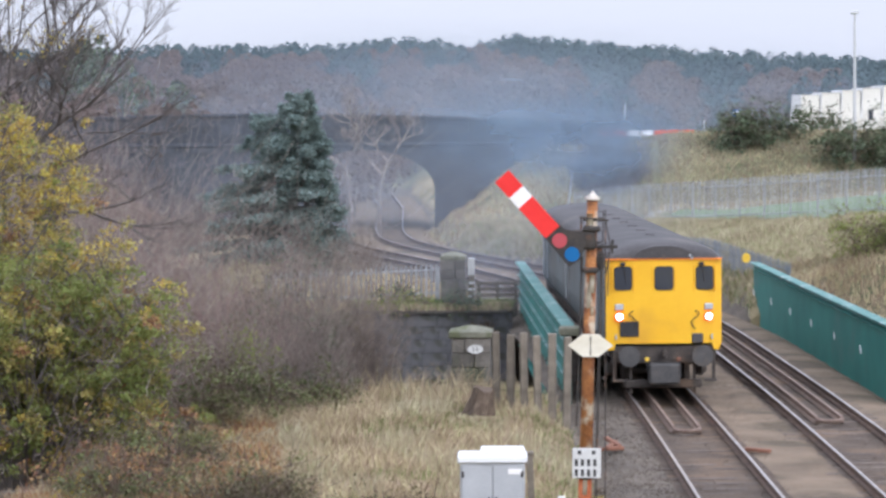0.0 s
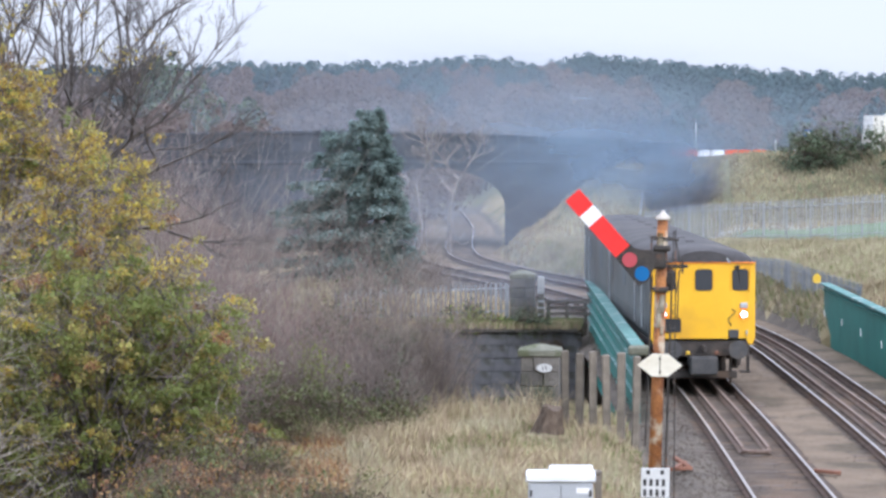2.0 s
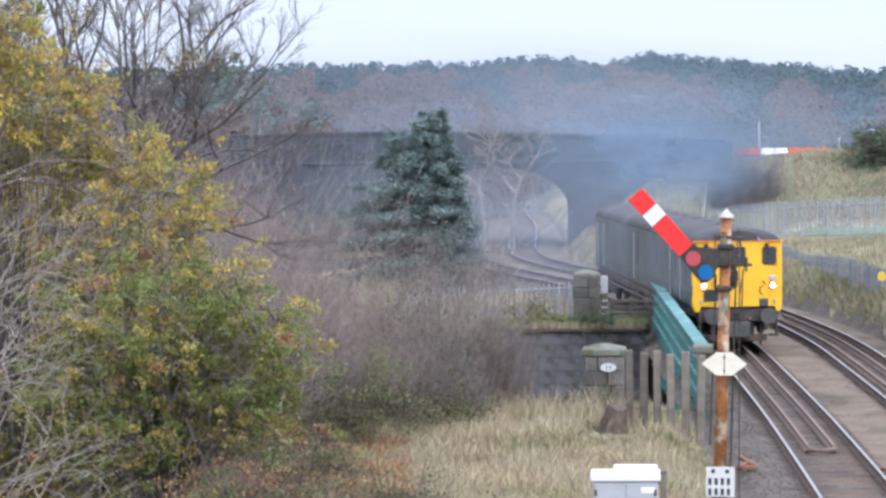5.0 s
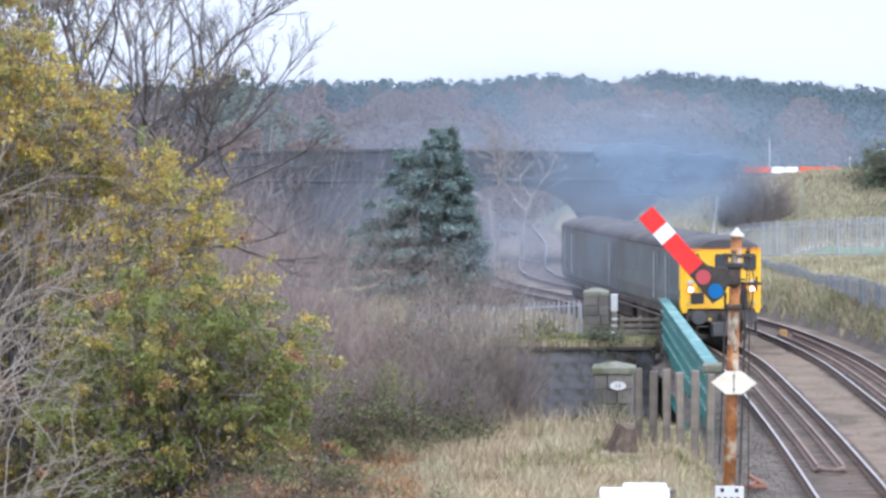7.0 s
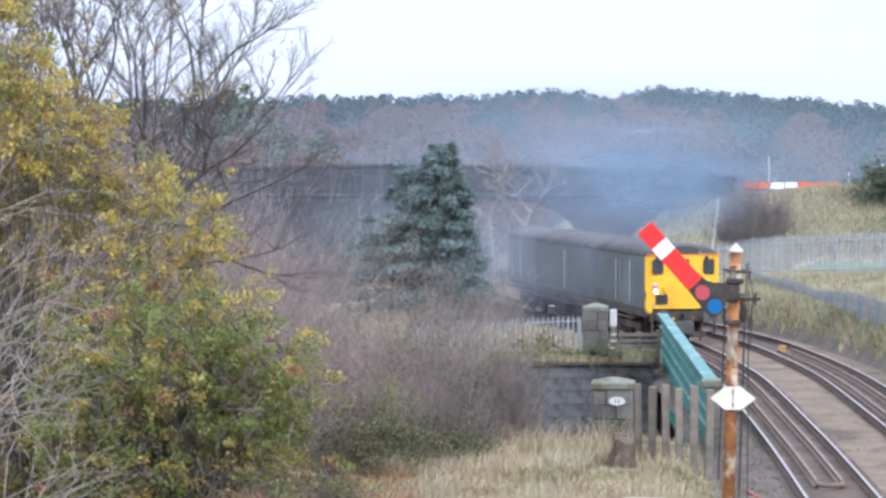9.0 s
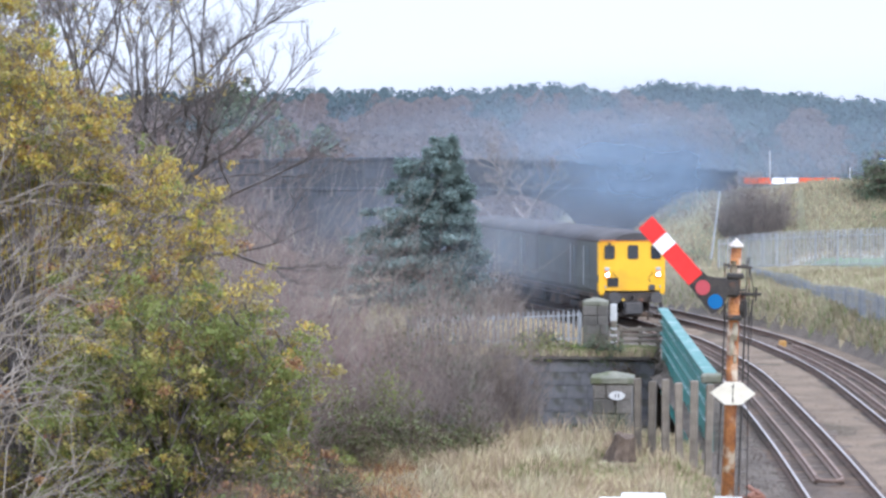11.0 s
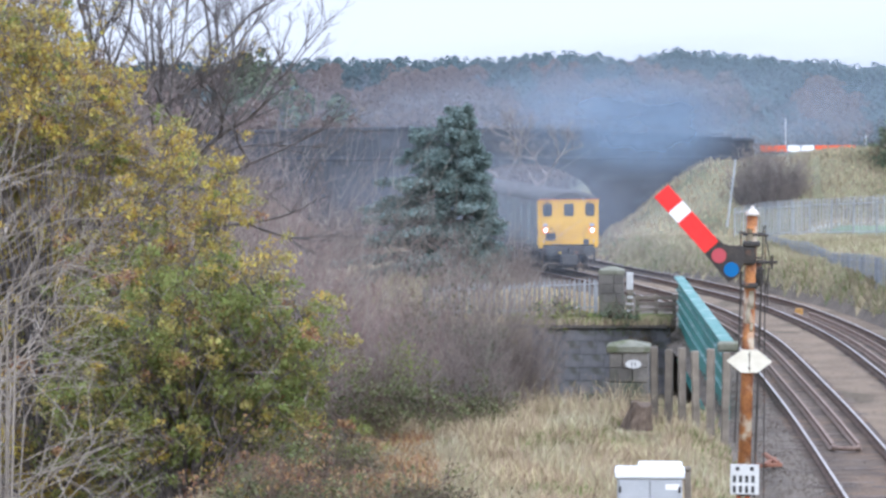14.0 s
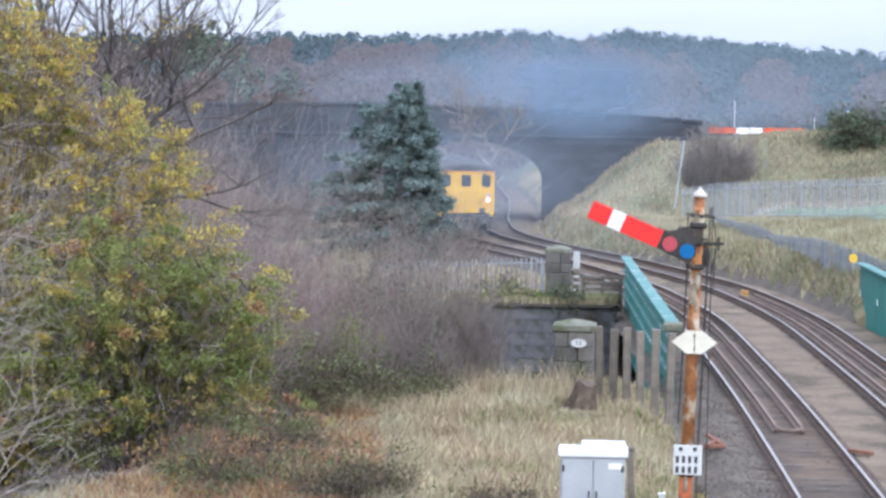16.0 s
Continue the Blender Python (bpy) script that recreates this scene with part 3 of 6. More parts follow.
def pier(name, x, y, w, z0, z1, label, plate=False, over=0.06):
    p = thing(name, label, "stone pier", pose(x, y, 0))
    rng = random.Random(3 + x)
    n = max(3, round((z1 - z0 - 0.25) / 0.34))
    ch = (z1 - z0 - 0.25) / n
    for r in range(n):
        k = rng.uniform(-0.012, 0.012)
        cut = rng.choice((-0.15, 0.1, 0.2)) * w
        part("stone", boxed(-w / 2 + k, cut - 0.006, -w / 2 + k, w / 2, z0 + r * ch + 0.006, z0 + (r + 1) * ch, 0.018), STONE, p)
        part("stone", boxed(cut + 0.006, w / 2 + k, -w / 2 - k, w / 2, z0 + r * ch + 0.006, z0 + (r + 1) * ch, 0.018), STONE, p)
    bm = boxed(-w / 2 - over, w / 2 + over, -w / 2 - over, w / 2 + over, z1 - 0.25, z1 - 0.10, 0.02)
    bmesh.ops.create_cone(bm, cap_ends=True, segments=4, radius1=(w / 2 + over - 0.01) * 1.414, radius2=0.12, depth=0.12, matrix=pose(0, 0, z1 - 0.04, 0, 0, 45))
    part("cap", bm, COPING, p, "pale mossy pyramid cap")
    if plate:
        bm = bmesh.new()
        bmesh.ops.create_cone(bm, cap_ends=True, segments=24, radius1=0.20, radius2=0.20, depth=0.02, matrix=pose(0.12, -w / 2 - 0.03, z1 - 0.52, 90) @ Matrix.Diagonal((0.95, 0.52, 1, 1)))
        pl = part("number_plate", bm, PLATE, p, "white oval enamel plate")
        for dx in (-0.04, 0.04):
            part("plate_mark", boxed(0.12 + dx - 0.012, 0.12 + dx + 0.012, -w / 2 - 0.046, -w / 2 - 0.036, z1 - 0.57, z1 - 0.47), INK, pl, "dark bar of lettering")
    return p


pier("stone_pier", -2.79, 66.2, 0.92, -0.7, 1.72, "blackened square stone pier with a pale cap and an oval plate", True)
pier("stone_pier", -4.55, 94.0, 0.84, 0.1, 1.98, "grey square stone pier beside a palisade fence", False, 0.012)


def marker_post(x, y, z0, z1):
    p = thing("marker_post", "white-topped striped timber post beside a stone pier", "post", pose(x, y, z0))
    h = z1 - z0
    part("post", boxed(-0.10, 0.10, -0.06, 0.06, 0, h, 0.01), TIMBER, p)
    part("white_top", boxed(-0.115, 0.115, -0.075, 0.075, h * 0.68, h + 0.02, 0.01), PLATE, p, "white painted top")
    for k in range(4):
        part("white_band", boxed(-0.112, 0.112, -0.07, 0.07, h * (0.12 + 0.13 * k), h * (0.12 + 0.13 * k) + 0.07), PLATE, p)


marker_post(-3.95, 94.2, 0.0, 1.75)


def board_fence(x0, x1, y):
    f = thing("board_fence", "low weathered fence of horizontal timber boards by the bridge end", "fence")
    for k in range(5):
        part("board", boxed(x0, x1, y - 0.02, y + 0.02, 0.02 + k * 0.20, 0.14 + k * 0.20, 0.008), TIMBER, f)
    for x in (x0 + 0.1, (x0 + x1) / 2, x1 - 0.1):
        part("post", boxed(x - 0.06, x + 0.06, y + 0.022, y + 0.13, -0.4, 1.0, 0.01), TIMBER, f)


board_fence(-3.8, -2.35, 94.6)


# ---- timber post fence before the near girder end ----
def post_fence():
    f = thing("timber_post_fence", "row of grey weathered upright timber posts at the bridge end", "fence")
    ends = ((-2.10, 63.6, 1.80), (-0.48, 62.2, 1.84))
    first = None
    for k in range(6):
        u = k / 5
        x, y, zt = (a + (b - a) * u for a, b in zip(*ends))
        zt += random.uniform(-0.05, 0.05)
        po = part("post", boxed(-0.085, 0.085, -0.07, 0.07, -0.4, zt, 0.02), TIMBER, f)
        po.matrix_basis = pose(x, y, 0, random.uniform(-1, 1), random.uniform(-1.2, 1.2), random.uniform(-15, 15))
    for z in (0.45,):
        tube_bm = tubed((ends[0][0], ends[0][1] + 0.1, z), (ends[1][0], ends[1][1] + 0.1, z), 0.006, sides=5)
        part("wire", tube_bm, BLACKIRON, f)
    part("end_cap", boxed(-0.70, -0.18, 67.2, 67.75, 1.38, 1.60, 0.04), COPING, f, "mossy stone block on the girder end")


post_fence()


# ---- palisade fences ----
def palisade(name, pts, h, material, label, pitch=0.155, pale=0.07, rails=(0.25, 0.85), posts=2.75):
    """pts: places (x, y, ground) that the fence runs through."""
    f = thing(name, label, "fence")
    lens = [0.0]
    for a, b in zip(pts, pts[1:]):
        lens.append(lens[-1] + math.dist(a[:2], b[:2]))
    def at(s):
        return [float(np.interp(s, lens, [p[k] for p in pts])) for k in range(3)]
    bm = bmesh.new()
    w = pale / 2
    prism(bm, [(-w, 0.05), (w, 0.05), (w, h - 0.10), (w * 0.2, h), (-w * 0.2, h), (-w, h - 0.10)], -0.004, 0.004)
    me_owner = None
    s, count = 0.0, 0
    rest_v, rest_f = [], []
    base = None
    while s < lens[-1]:
        x, y, z = at(s)
        x2, y2, _ = at(min(s + 0.3, lens[-1] + 0.001))
        a = math.degrees(math.atan2(y2 - y, x2 - x)) if s + 0.3 < lens[-1] else a
        m = pose(x, y, z + random.uniform(-0.02, 0.02), random.uniform(-0.8, 0.8), 0, a)
        if me_owner is None:
            me_owner = part("pale", bm, material, f)
            me_owner.matrix_basis = m
            base = [v.co.copy() for v in me_owner.data.vertices]
            polys = [tuple(p.vertices) for p in me_owner.data.polygons]
        elif count < 290:
            ob = new("pale", me_owner.data)
            ob.parent, ob.matrix_basis = f, m
        else:
            k = len(rest_v)
            rest_v += [tuple(m @ v) for v in base]
            rest_f += [tuple(k + i for i in p) for p in polys]
        count += 1
        s += pitch
    if rest_v:
        tagged(mesh_part("pale_row", rest_v, rest_f, material, f), kind="stuff")
    n = max(1, int(lens[-1] / posts))
    for k in range(n + 1):
        s = lens[-1] * k / n
        x, y, z = at(s)
        part("post", boxed(x - 0.04, x + 0.04, y + 0.03, y + 0.10, z - 0.3, z + h - 0.12, 0.01), material, f)
        if k < n:
            x2, y2, z2 = at(lens[-1] * (k + 1) / n)
            for r in rails:
                part("rail", tubed((x, y + 0.02, z + h * r), (x2, y2 + 0.02, z2 + h * r), 0.025, sides=4), material, f)
    return f


palisade("palisade_fence", [(-11.2, 96.0, -0.15), (-5.2, 96.4, 0.1)], 1.35, GALVOLD, "grey galvanised palisade fence with pointed pales above scrub", 0.175, 0.08)
palisade("palisade_fence", [(-0.6, 143.0, 0.26), (0.72, 142.0, 0.54), (2.57, 134.0, 0.92), (6.74, 122.0, 1.50), (10.6, 111.0, 2.13), (11.6, 108.5, 2.29), (14.2, 101.0, 2.62)], 2.15, GALV,
         "tall pale galvanised palisade fence in front of a playing field", 0.185, 0.075)
palisade("palisade_fence", [(0.86, 127.0, -0.04), (2.08, 119.0, -0.01), (2.55, 116.2, 0.10), (3.37, 111.0, -0.08), (4.47, 104.0, 0.18), (4.9, 101.2, 0.22), (5.44, 98.5, 0.11), (6.85, 94.0, -0.16)], 1.75, FENCEDARK,
         "dark grey steel palisade fence beside the curving track", 0.115, 0.075)


# ---- overbridge ----
def overbridge():
    br = thing("overbridge", "soot-blackened stone road bridge with an arch over the railway", "bridge", kind="structure")
    cx, half, spring, rise, top = -12.95, 4.15, 2.1, 2.25, 5.0
    depth = 9.0
    x0, x1 = -32.0, 0.4
    n = 20
    arch = [(cx - half * math.cos(math.pi * k / n), spring + rise * math.sin(math.pi * k / n)) for k in range(n + 1)]
    ring = [(cx - half, -1.0)] + arch + [(cx + half, -1.0)]
    bm = bmesh.new()
    for y in (OB, OB + depth):
        low = [bm.verts.new((x, y, z)) for x, z in ring]
        up = [bm.verts.new((x, y, top)) for x, z in ring]
        for i in range(len(ring) - 1):
            if abs(ring[i][0] - ring[i + 1][0]) > 1e-6:
                bm.faces.new((low[i], low[i + 1], up[i + 1], up[i]))
        for xa, xb in ((x0, cx - half), (cx + half, x1)):
            bm.faces.new([bm.verts.new(p) for p in ((xa, y, -1), (xb, y, -1), (xb, y, top), (xa, y, top))])
        if y == OB:
            keep = low
        else:
            for i in range(len(ring) - 1):
                bm.faces.new((keep[i], keep[i + 1], low[i + 1], low[i]))
    bm.faces.new([bm.verts.new(p) for p in ((x0, OB, top), (x1, OB, top), (x1, OB + depth, top), (x0, OB + depth, top))])
    bmesh.ops.recalc_face_normals(bm, faces=bm.faces)
    part("arch_body", bm, STONED, br)
    # voussoirs round the opening
    for k in range(n):
        a0, a1 = math.pi * k / n + 0.008, math.pi * (k + 1) / n - 0.008
        pts = [(cx - half * math.cos(a), spring + rise * math.sin(a)) for a in (a0, a1)] + [(cx - (half + 0.55) * math.cos(a), spring + (rise + 0.5) * math.sin(a)) for a in (a1, a0)]
        bm = bmesh.new()
        prism(bm, pts, OB - 0.07, OB + 0.05)
        part("voussoir", bm, STONED, br)
    # string course, parapet and its coping
    part("string_course", boxed(x0, x1, OB - 0.14, OB + 0.1, 4.55, 4.75, 0.03), STONED, br)
    parapet = part("parapet", boxed(x0, x1, OB - 0.02, OB + 0.42, 4.98, 5.30), STONED, br)
    part("parapet_back", boxed(x0, x1, OB + depth - 0.42, OB + depth + 0.02, 4.98, 5.30), STONED, br)
    x = x0
    while x < x1:
        zc = 6.50 - 0.70 * ((x + 0.6 + 20.0) / 19.8) ** 2
        xe = min(x + 1.2, x1)
        for k in range(2):
            za, zb = 5.30 + (zc - 5.52) * k / 2, 5.30 + (zc - 5.52) * (k + 1) / 2
            part("stone", boxed(x + 0.008, xe - 0.008, OB - 0.02 + random.uniform(-0.015, 0.015), OB + 0.40, za + 0.005, zb - 0.003), STONED, parapet)
        part("coping_stone", boxed(x + 0.01, xe - 0.01, OB - 0.10, OB + 0.50, zc - 0.22, zc, 0.03), STONED, parapet)
        x += 1.2
    # coursed facing blocks
    first = None
    rng = random.Random(11)
    z = -0.6
    while z < 4.5:
        x = x0 + rng.uniform(0, 0.5)
        while x < x1 - 1.2:
            ln = rng.uniform(0.8, 1.5)
            inside = ((x + ln / 2 - cx) / (half + 0.75 + ln / 2)) ** 2 + (max(0, z + 0.2 - spring) / (rise + 0.75)) ** 2 < 1
            if not inside:
                if first is None:
                    first = part("stone", boxed(-0.5, 0.5, -0.5, 0.5, -0.5, 0.5, 0.02), STONED, br)
                    ob = first
                elif rng.random() < 0.62:
                    ob = new("stone", first.data)
                    ob.parent = br
                else:
                    x += ln
                    continue
                ob.matrix_basis = Matrix.Translation((x + ln / 2, OB - 0.01 + rng.uniform(-0.02, 0.02), z + 0.22)) @ Matrix.Diagonal((ln - 0.02, 0.08, 0.42, 1))
            x += ln
        z += 0.44


overbridge()


def barrier(x, y, z, n, group):
    """Water-filled road barriers, red and white in turn."""
    for k in range(n):
        white = k in (2, 3)
        b = thing("road_barrier", "%s plastic road barrier on top of the bank" % ("white" if white else "red"), "barrier", pose(x + k * 0.80, y + 0.05 * k, z), group)
        bm = bmesh.new()
        prism(bm, [(-0.39, 0.0), (0.39, 0.0), (0.39, 0.08), (0.36, 0.11), (0.36, 0.27), (0.32, 0.30), (-0.32, 0.30), (-0.36, 0.27), (-0.36, 0.11), (-0.39, 0.08)], -0.16, 0.16)
        part("body", bm, BARWHITE if white else BARRED, b)
        part("foot", boxed(-0.385, 0.385, -0.22, 0.22, -0.06, 0.04, 0.02), BARWHITE if white else BARRED, b)


barrier(1.15, 163.5, 5.02, 7, "barriers along the bank")


# ---- signal ----
SY = 31.5


def signal():
    s = thing("semaphore_signal", "rusty signal post with a red arm", "railway signal", pose(-0.115, SY, 0.09, 0, 1.75))
    s["label"] = "old rusty steel signal post with a raised red arm"
    part("post", tubed((0, 0, 2.75), (0, 0, 5.88), 0.076, 0.062, 14), POSTRUST, s, smooth=True)
    part("lower_post", tubed((0, 0, -0.5), (0, 0, 2.75), 0.088, 0.078, 14), POSTLOW, s, "orange rusted lower post", smooth=True)
    part("collar", tubed((0, 0, 2.70), (0, 0, 2.80), 0.10, sides=14), BLACKIRON, s, smooth=True)
    part("collar", tubed((0, 0, 4.10), (0, 0, 4.16), 0.085, sides=14), BLACKIRON, s, smooth=True)
    bm = bmesh.new()
    tube(bm, (0, 0, 5.88), (0, 0, 5.92), 0.084, 0.084, 14)
    tube(bm, (0, 0, 5.92), (0, 0, 5.955), 0.074, 0.03, 14)
    bmesh.ops.create_uvsphere(bm, u_segments=10, v_segments=6, radius=0.024, matrix=pose(0, 0, 5.965))
    part("finial", bm, FINIAL, s, "peeling white cap", smooth=True)
    for pa, pz, pw, ph in ((-1.9, 5.62, 0.5, 0.11), (-2.2, 5.5, 0.3, 0.07), (-1.3, 4.93, 0.45, 0.10), (-1.7, 4.78, 0.3, 0.12), (-1.2, 4.62, 0.25, 0.05), (-1.6, 2.62, 0.35, 0.10)):
        bm = bmesh.new()   # curved flake of old paint
        vs_ = [[bm.verts.new((0.0815 * math.cos(pa + pw * (i - 2) / 2 * (1 - 0.25 * abs(j - 1))), 0.0815 * math.sin(pa + pw * (i - 2) / 2), pz + ph * (j - 1))) for i in range(5)] for j in range(3)]
        for j in range(2):
            for i in range(4):
                bm.faces.new((vs_[j][i], vs_[j][i + 1], vs_[j + 1][i + 1], vs_[j + 1][i]))
        bmesh.ops.solidify(bm, geom=bm.faces[:], thickness=0.004)
        part("paint_flake", bm, CREAM, s, "flake of old cream paint", smooth=True)
    # black head gear: bearing, lamp case, brackets
    bm = bmesh.new()
    box(bm, -0.24, 0.06, -0.13, -0.06, 5.32, 5.54, 0.03)
    part("arm_bearing", bm, BLACKIRON, s)
    part("bracket_band", boxed(-0.10, 0.10, -0.14, 0.12, 5.53, 5.59, 0.015), BLACKIRON, s)
    part("bracket_band", boxed(-0.09, 0.09, -0.12, 0.12, 5.06, 5.12, 0.015), BLACKIRON, s)
    bm = bmesh.new()
    box(bm, 0.03, 0.15, 0.04, 0.20, 5.08, 5.30, 0.03)
    tube(bm, (0.09, 0.12, 5.30), (0.09, 0.12, 5.37), 0.045, 0.025, 10)
    tube(bm, (0.09, 0.04, 5.20), (0.09, -0.03, 5.20), 0.045, 0.045, 10)
    part("lamp_case", bm, BLACKIRON, s, "small black oil lamp case")
    bm = bmesh.new()
    tube(bm, (-0.10, -0.06, 5.66), (0.18, -0.06, 5.66), 0.012, sides=6)
    tube(bm, (0.18, -0.06, 5.66), (0.18, 0.30, 5.66), 0.012, sides=6)
    part("bracket", bm, BLACKIRON, s)
    part("lever", tubed((0.07, 0.0, 5.35), (0.30, 0.02, 5.36), 0.018, sides=6), BLACKIRON, s)
    part("counter_lever", tubed((0.24, 0.0, 5.28), (0.24, 0.0, 5.44), 0.014, sides=6), BLACKIRON, s)
    part("guide_rod", tubed((-0.12, -0.03, 5.70), (-0.12, -0.03, 5.42), 0.010, sides=6), BLACKIRON, s)
    for z, r in ((5.68, 0.15), (5.40, 0.13)):
        bm = bmesh.new()
        for k in range(12):
            a, b2 = k / 12 * math.tau, (k + 1) / 12 * math.tau
            tube(bm, (r * math.cos(a), r * math.sin(a), z), (r * math.cos(b2), r * math.sin(b2), z), 0.007, sides=5)
        part("lamp_hoop", bm, BLACKIRON, s, "thin iron hoop")
    for xa, za, xb, zb in ((0.15, 5.68, 0.22, 5.36), (0.22, 5.36, 0.17, 5.02), (-0.13, 5.40, -0.11, 5.06), (0.20, 5.30, 0.20, 4.80)):
        part("stay_rod", tubed((xa, -0.05, za), (xb, -0.05, zb), 0.008, sides=5), BLACKIRON, s)
    # down rod and ladder
    part("pull_rod", tubed((-0.115, -0.03, 3.3), (-0.10, -0.04, 5.25), 0.011, sides=6), BLACKIRON, s)
    part("pull_rod", tubed((0.10, -0.08, 0.2), (0.12, -0.06, 5.3), 0.006, sides=6), BLACKIRON, s)
    lad = part("ladder", tube(tubed((0.13, 0.32, 0.0), (0.13, 0.30, 5.75), 0.008, sides=6), (0.30, 0.55, 0.0), (0.155, 0.62, 5.75), 0.008, sides=6), BLACKIRON, s, "thin black access ladder")
    for k in range(20):
        z = 0.3 + k * 0.27
        part("rung", tubed((0.13, 0.32, z), (0.30 - 0.025 * z, 0.56, z), 0.005, sides=5), BLACKIRON, lad)
    # long diamond sign
    bm = bmesh.new()
    prism(bm, [(-0.255, 0.0), (-0.09, -0.13), (0.09, -0.13), (0.255, 0.0), (0.09, 0.13), (-0.09, 0.13)], -0.012, 0.012)
    d = part("diamond_sign", bm, CREAM, s, "off-white elongated hexagonal sign")
    d.matrix_basis = pose(0.02, -0.115, 4.235, 0, -1.0)
    part("fixing_strap", boxed(-0.005, 0.005, -0.015, -0.012, -0.11, 0.11), TIMBER, d)
    for z in (-0.075, 0.075):
        part("bolt", tubed((0, -0.012, z), (0, -0.024, z), 0.012, sides=8), BLACKIRON, d)
    # plate with lettering
    p = part("sign_plate", boxed(-0.162, 0.162, -0.008, 0.008, -0.17, 0.17, 0.004), PLATE, s, "white rectangular plate with black lettering")
    p.matrix_basis = pose(0.01, -0.105, 2.89, 0, -1.2)
    for z, hgt in ((0.005, 0.078), (-0.112, 0.078)):
        for k in range(4):
            part("plate_mark", boxed(-0.135 + k * 0.070, -0.135 + k * 0.070 + 0.036, -0.011, -0.0085, z - hgt / 2, z + hgt / 2), INK, p, "black bar of lettering")
    for x in (-0.09, 0.07):
        part("plate_mark", boxed(x - 0.012, x + 0.03, -0.011, -0.0085, 0.10, 0.145), INK, p)
    # arm, hung on its pivot
    bm = bmesh.new()
    prism(bm, [(-0.30, -0.30), (-0.22, -0.30), (0.20, -0.32), (0.225, -0.20), (0.18, -0.085), (0.10, 0.04), (0.0, 0.06), (-0.06, 0.0), (-0.16, -0.07), (-0.30, -0.085)], -0.012, 0.012)
    arm = part("arm", bm, BLACKIRON, s, "black spectacle plate of the signal arm")
    def blade(x0, x1, material, name, label):
        b = bmesh.new()
        box(b, x0, x1, -0.022, -0.002 - 0.010, -0.298, -0.088, 0.003)
        return part(name, b, material, arm, label)
    blade(-1.07, -0.83, ARMRED, "blade_tip", "red enamel arm tip")
    blade(-0.83, -0.67, ENWHITE, "blade_stripe", "white stripe")
    blade(-0.67, -0.215, ARMRED, "blade", "red enamel arm")
    for x, m, lab in ((-0.092, LENSRED, "red glass lens"), (0.118, LENSBLUE, "blue glass lens")):
        part("lens", tubed((x, -0.024, -0.195), (x, 0.02, -0.195), 0.084, sides=24), m, arm, lab)
        bm = bmesh.new()
        part("lens_rim", tubed((x, -0.018, -0.195), (x, 0.016, -0.195), 0.100, sides=24), BLACKIRON, arm)
    return s, arm


signal_post, signal_arm = signal()


# ---- cabinet, posts and small things on the near bank ----
def location_cabinet(x, y, z):
    c = thing("equipment_cabinet", "pale grey steel trackside equipment cabinet with a white overhanging lid", "cabinet", pose(x, y, z, 0, 0, 2))
    part("body", boxed(-0.52, 0.52, -0.30, 0.30, 0.0, 1.28, 0.015), CABINET, c)
    part("lid", boxed(-0.56, 0.56, -0.35, 0.35, 1.28, 1.40, 0.02), CABLID, c, "white overhanging lid")
    part("raised_lid", boxed(-0.19, 0.52, -0.20, 0.33, 1.40, 1.48, 0.02), CABLID, c, "second white lid behind")
    for sx in (-1, 1):
        d = part("door", boxed(min(0.01 * sx, 0.49 * sx), max(0.01 * sx, 0.49 * sx), -0.325, -0.302, 0.06, 1.24, 0.008), CABINET, c)
        part("handle", boxed(0.06 * sx - 0.012, 0.06 * sx + 0.012, -0.345, -0.326, 0.62, 0.74, 0.004), BLACKIRON, d)
        for z in (0.2, 1.05):
            part("hinge", boxed(0.475 * sx - 0.02, 0.475 * sx + 0.02, -0.34, -0.326, z, z + 0.1, 0.004), BLACKIRON, d)
    part("notice", boxed(0.25, 0.47, -0.330, -0.3265, 1.10, 1.19), ENWHITE, c)


location_cabinet(-1.545, 44.5, 0.02)


def short_post(x, y, z, h, label):
    p = thing("timber_post", label, "post", pose(x, y, z, 1, -2))
    part("shaft", boxed(-0.055, 0.055, -0.055, 0.055, -0.3, h, 0.015), TIMBER, p)
    part("top", boxed(-0.065, 0.065, -0.065, 0.065, h, h + 0.08, 0.02), TIMBER, p)


def white_stub(x, y, h):
    z = height(x, y)
    p = thing("marker_stub", "short weathered white marker post at the foot of the signal", "post", pose(x, y, z, 0, -3))
    part("shaft", boxed(-0.05, 0.05, -0.05, 0.05, -0.3, h - z, 0.012), PLATE, p)
    part("cap", boxed(-0.062, 0.062, -0.062, 0.062, h - z, h - z + 0.04, 0.012), PLATE, p)


white_stub(-0.42, 46.0, 0.46)
short_post(-0.92, 45.5, 0.0, 1.25, "short weathered timber post beside a grey cabinet")


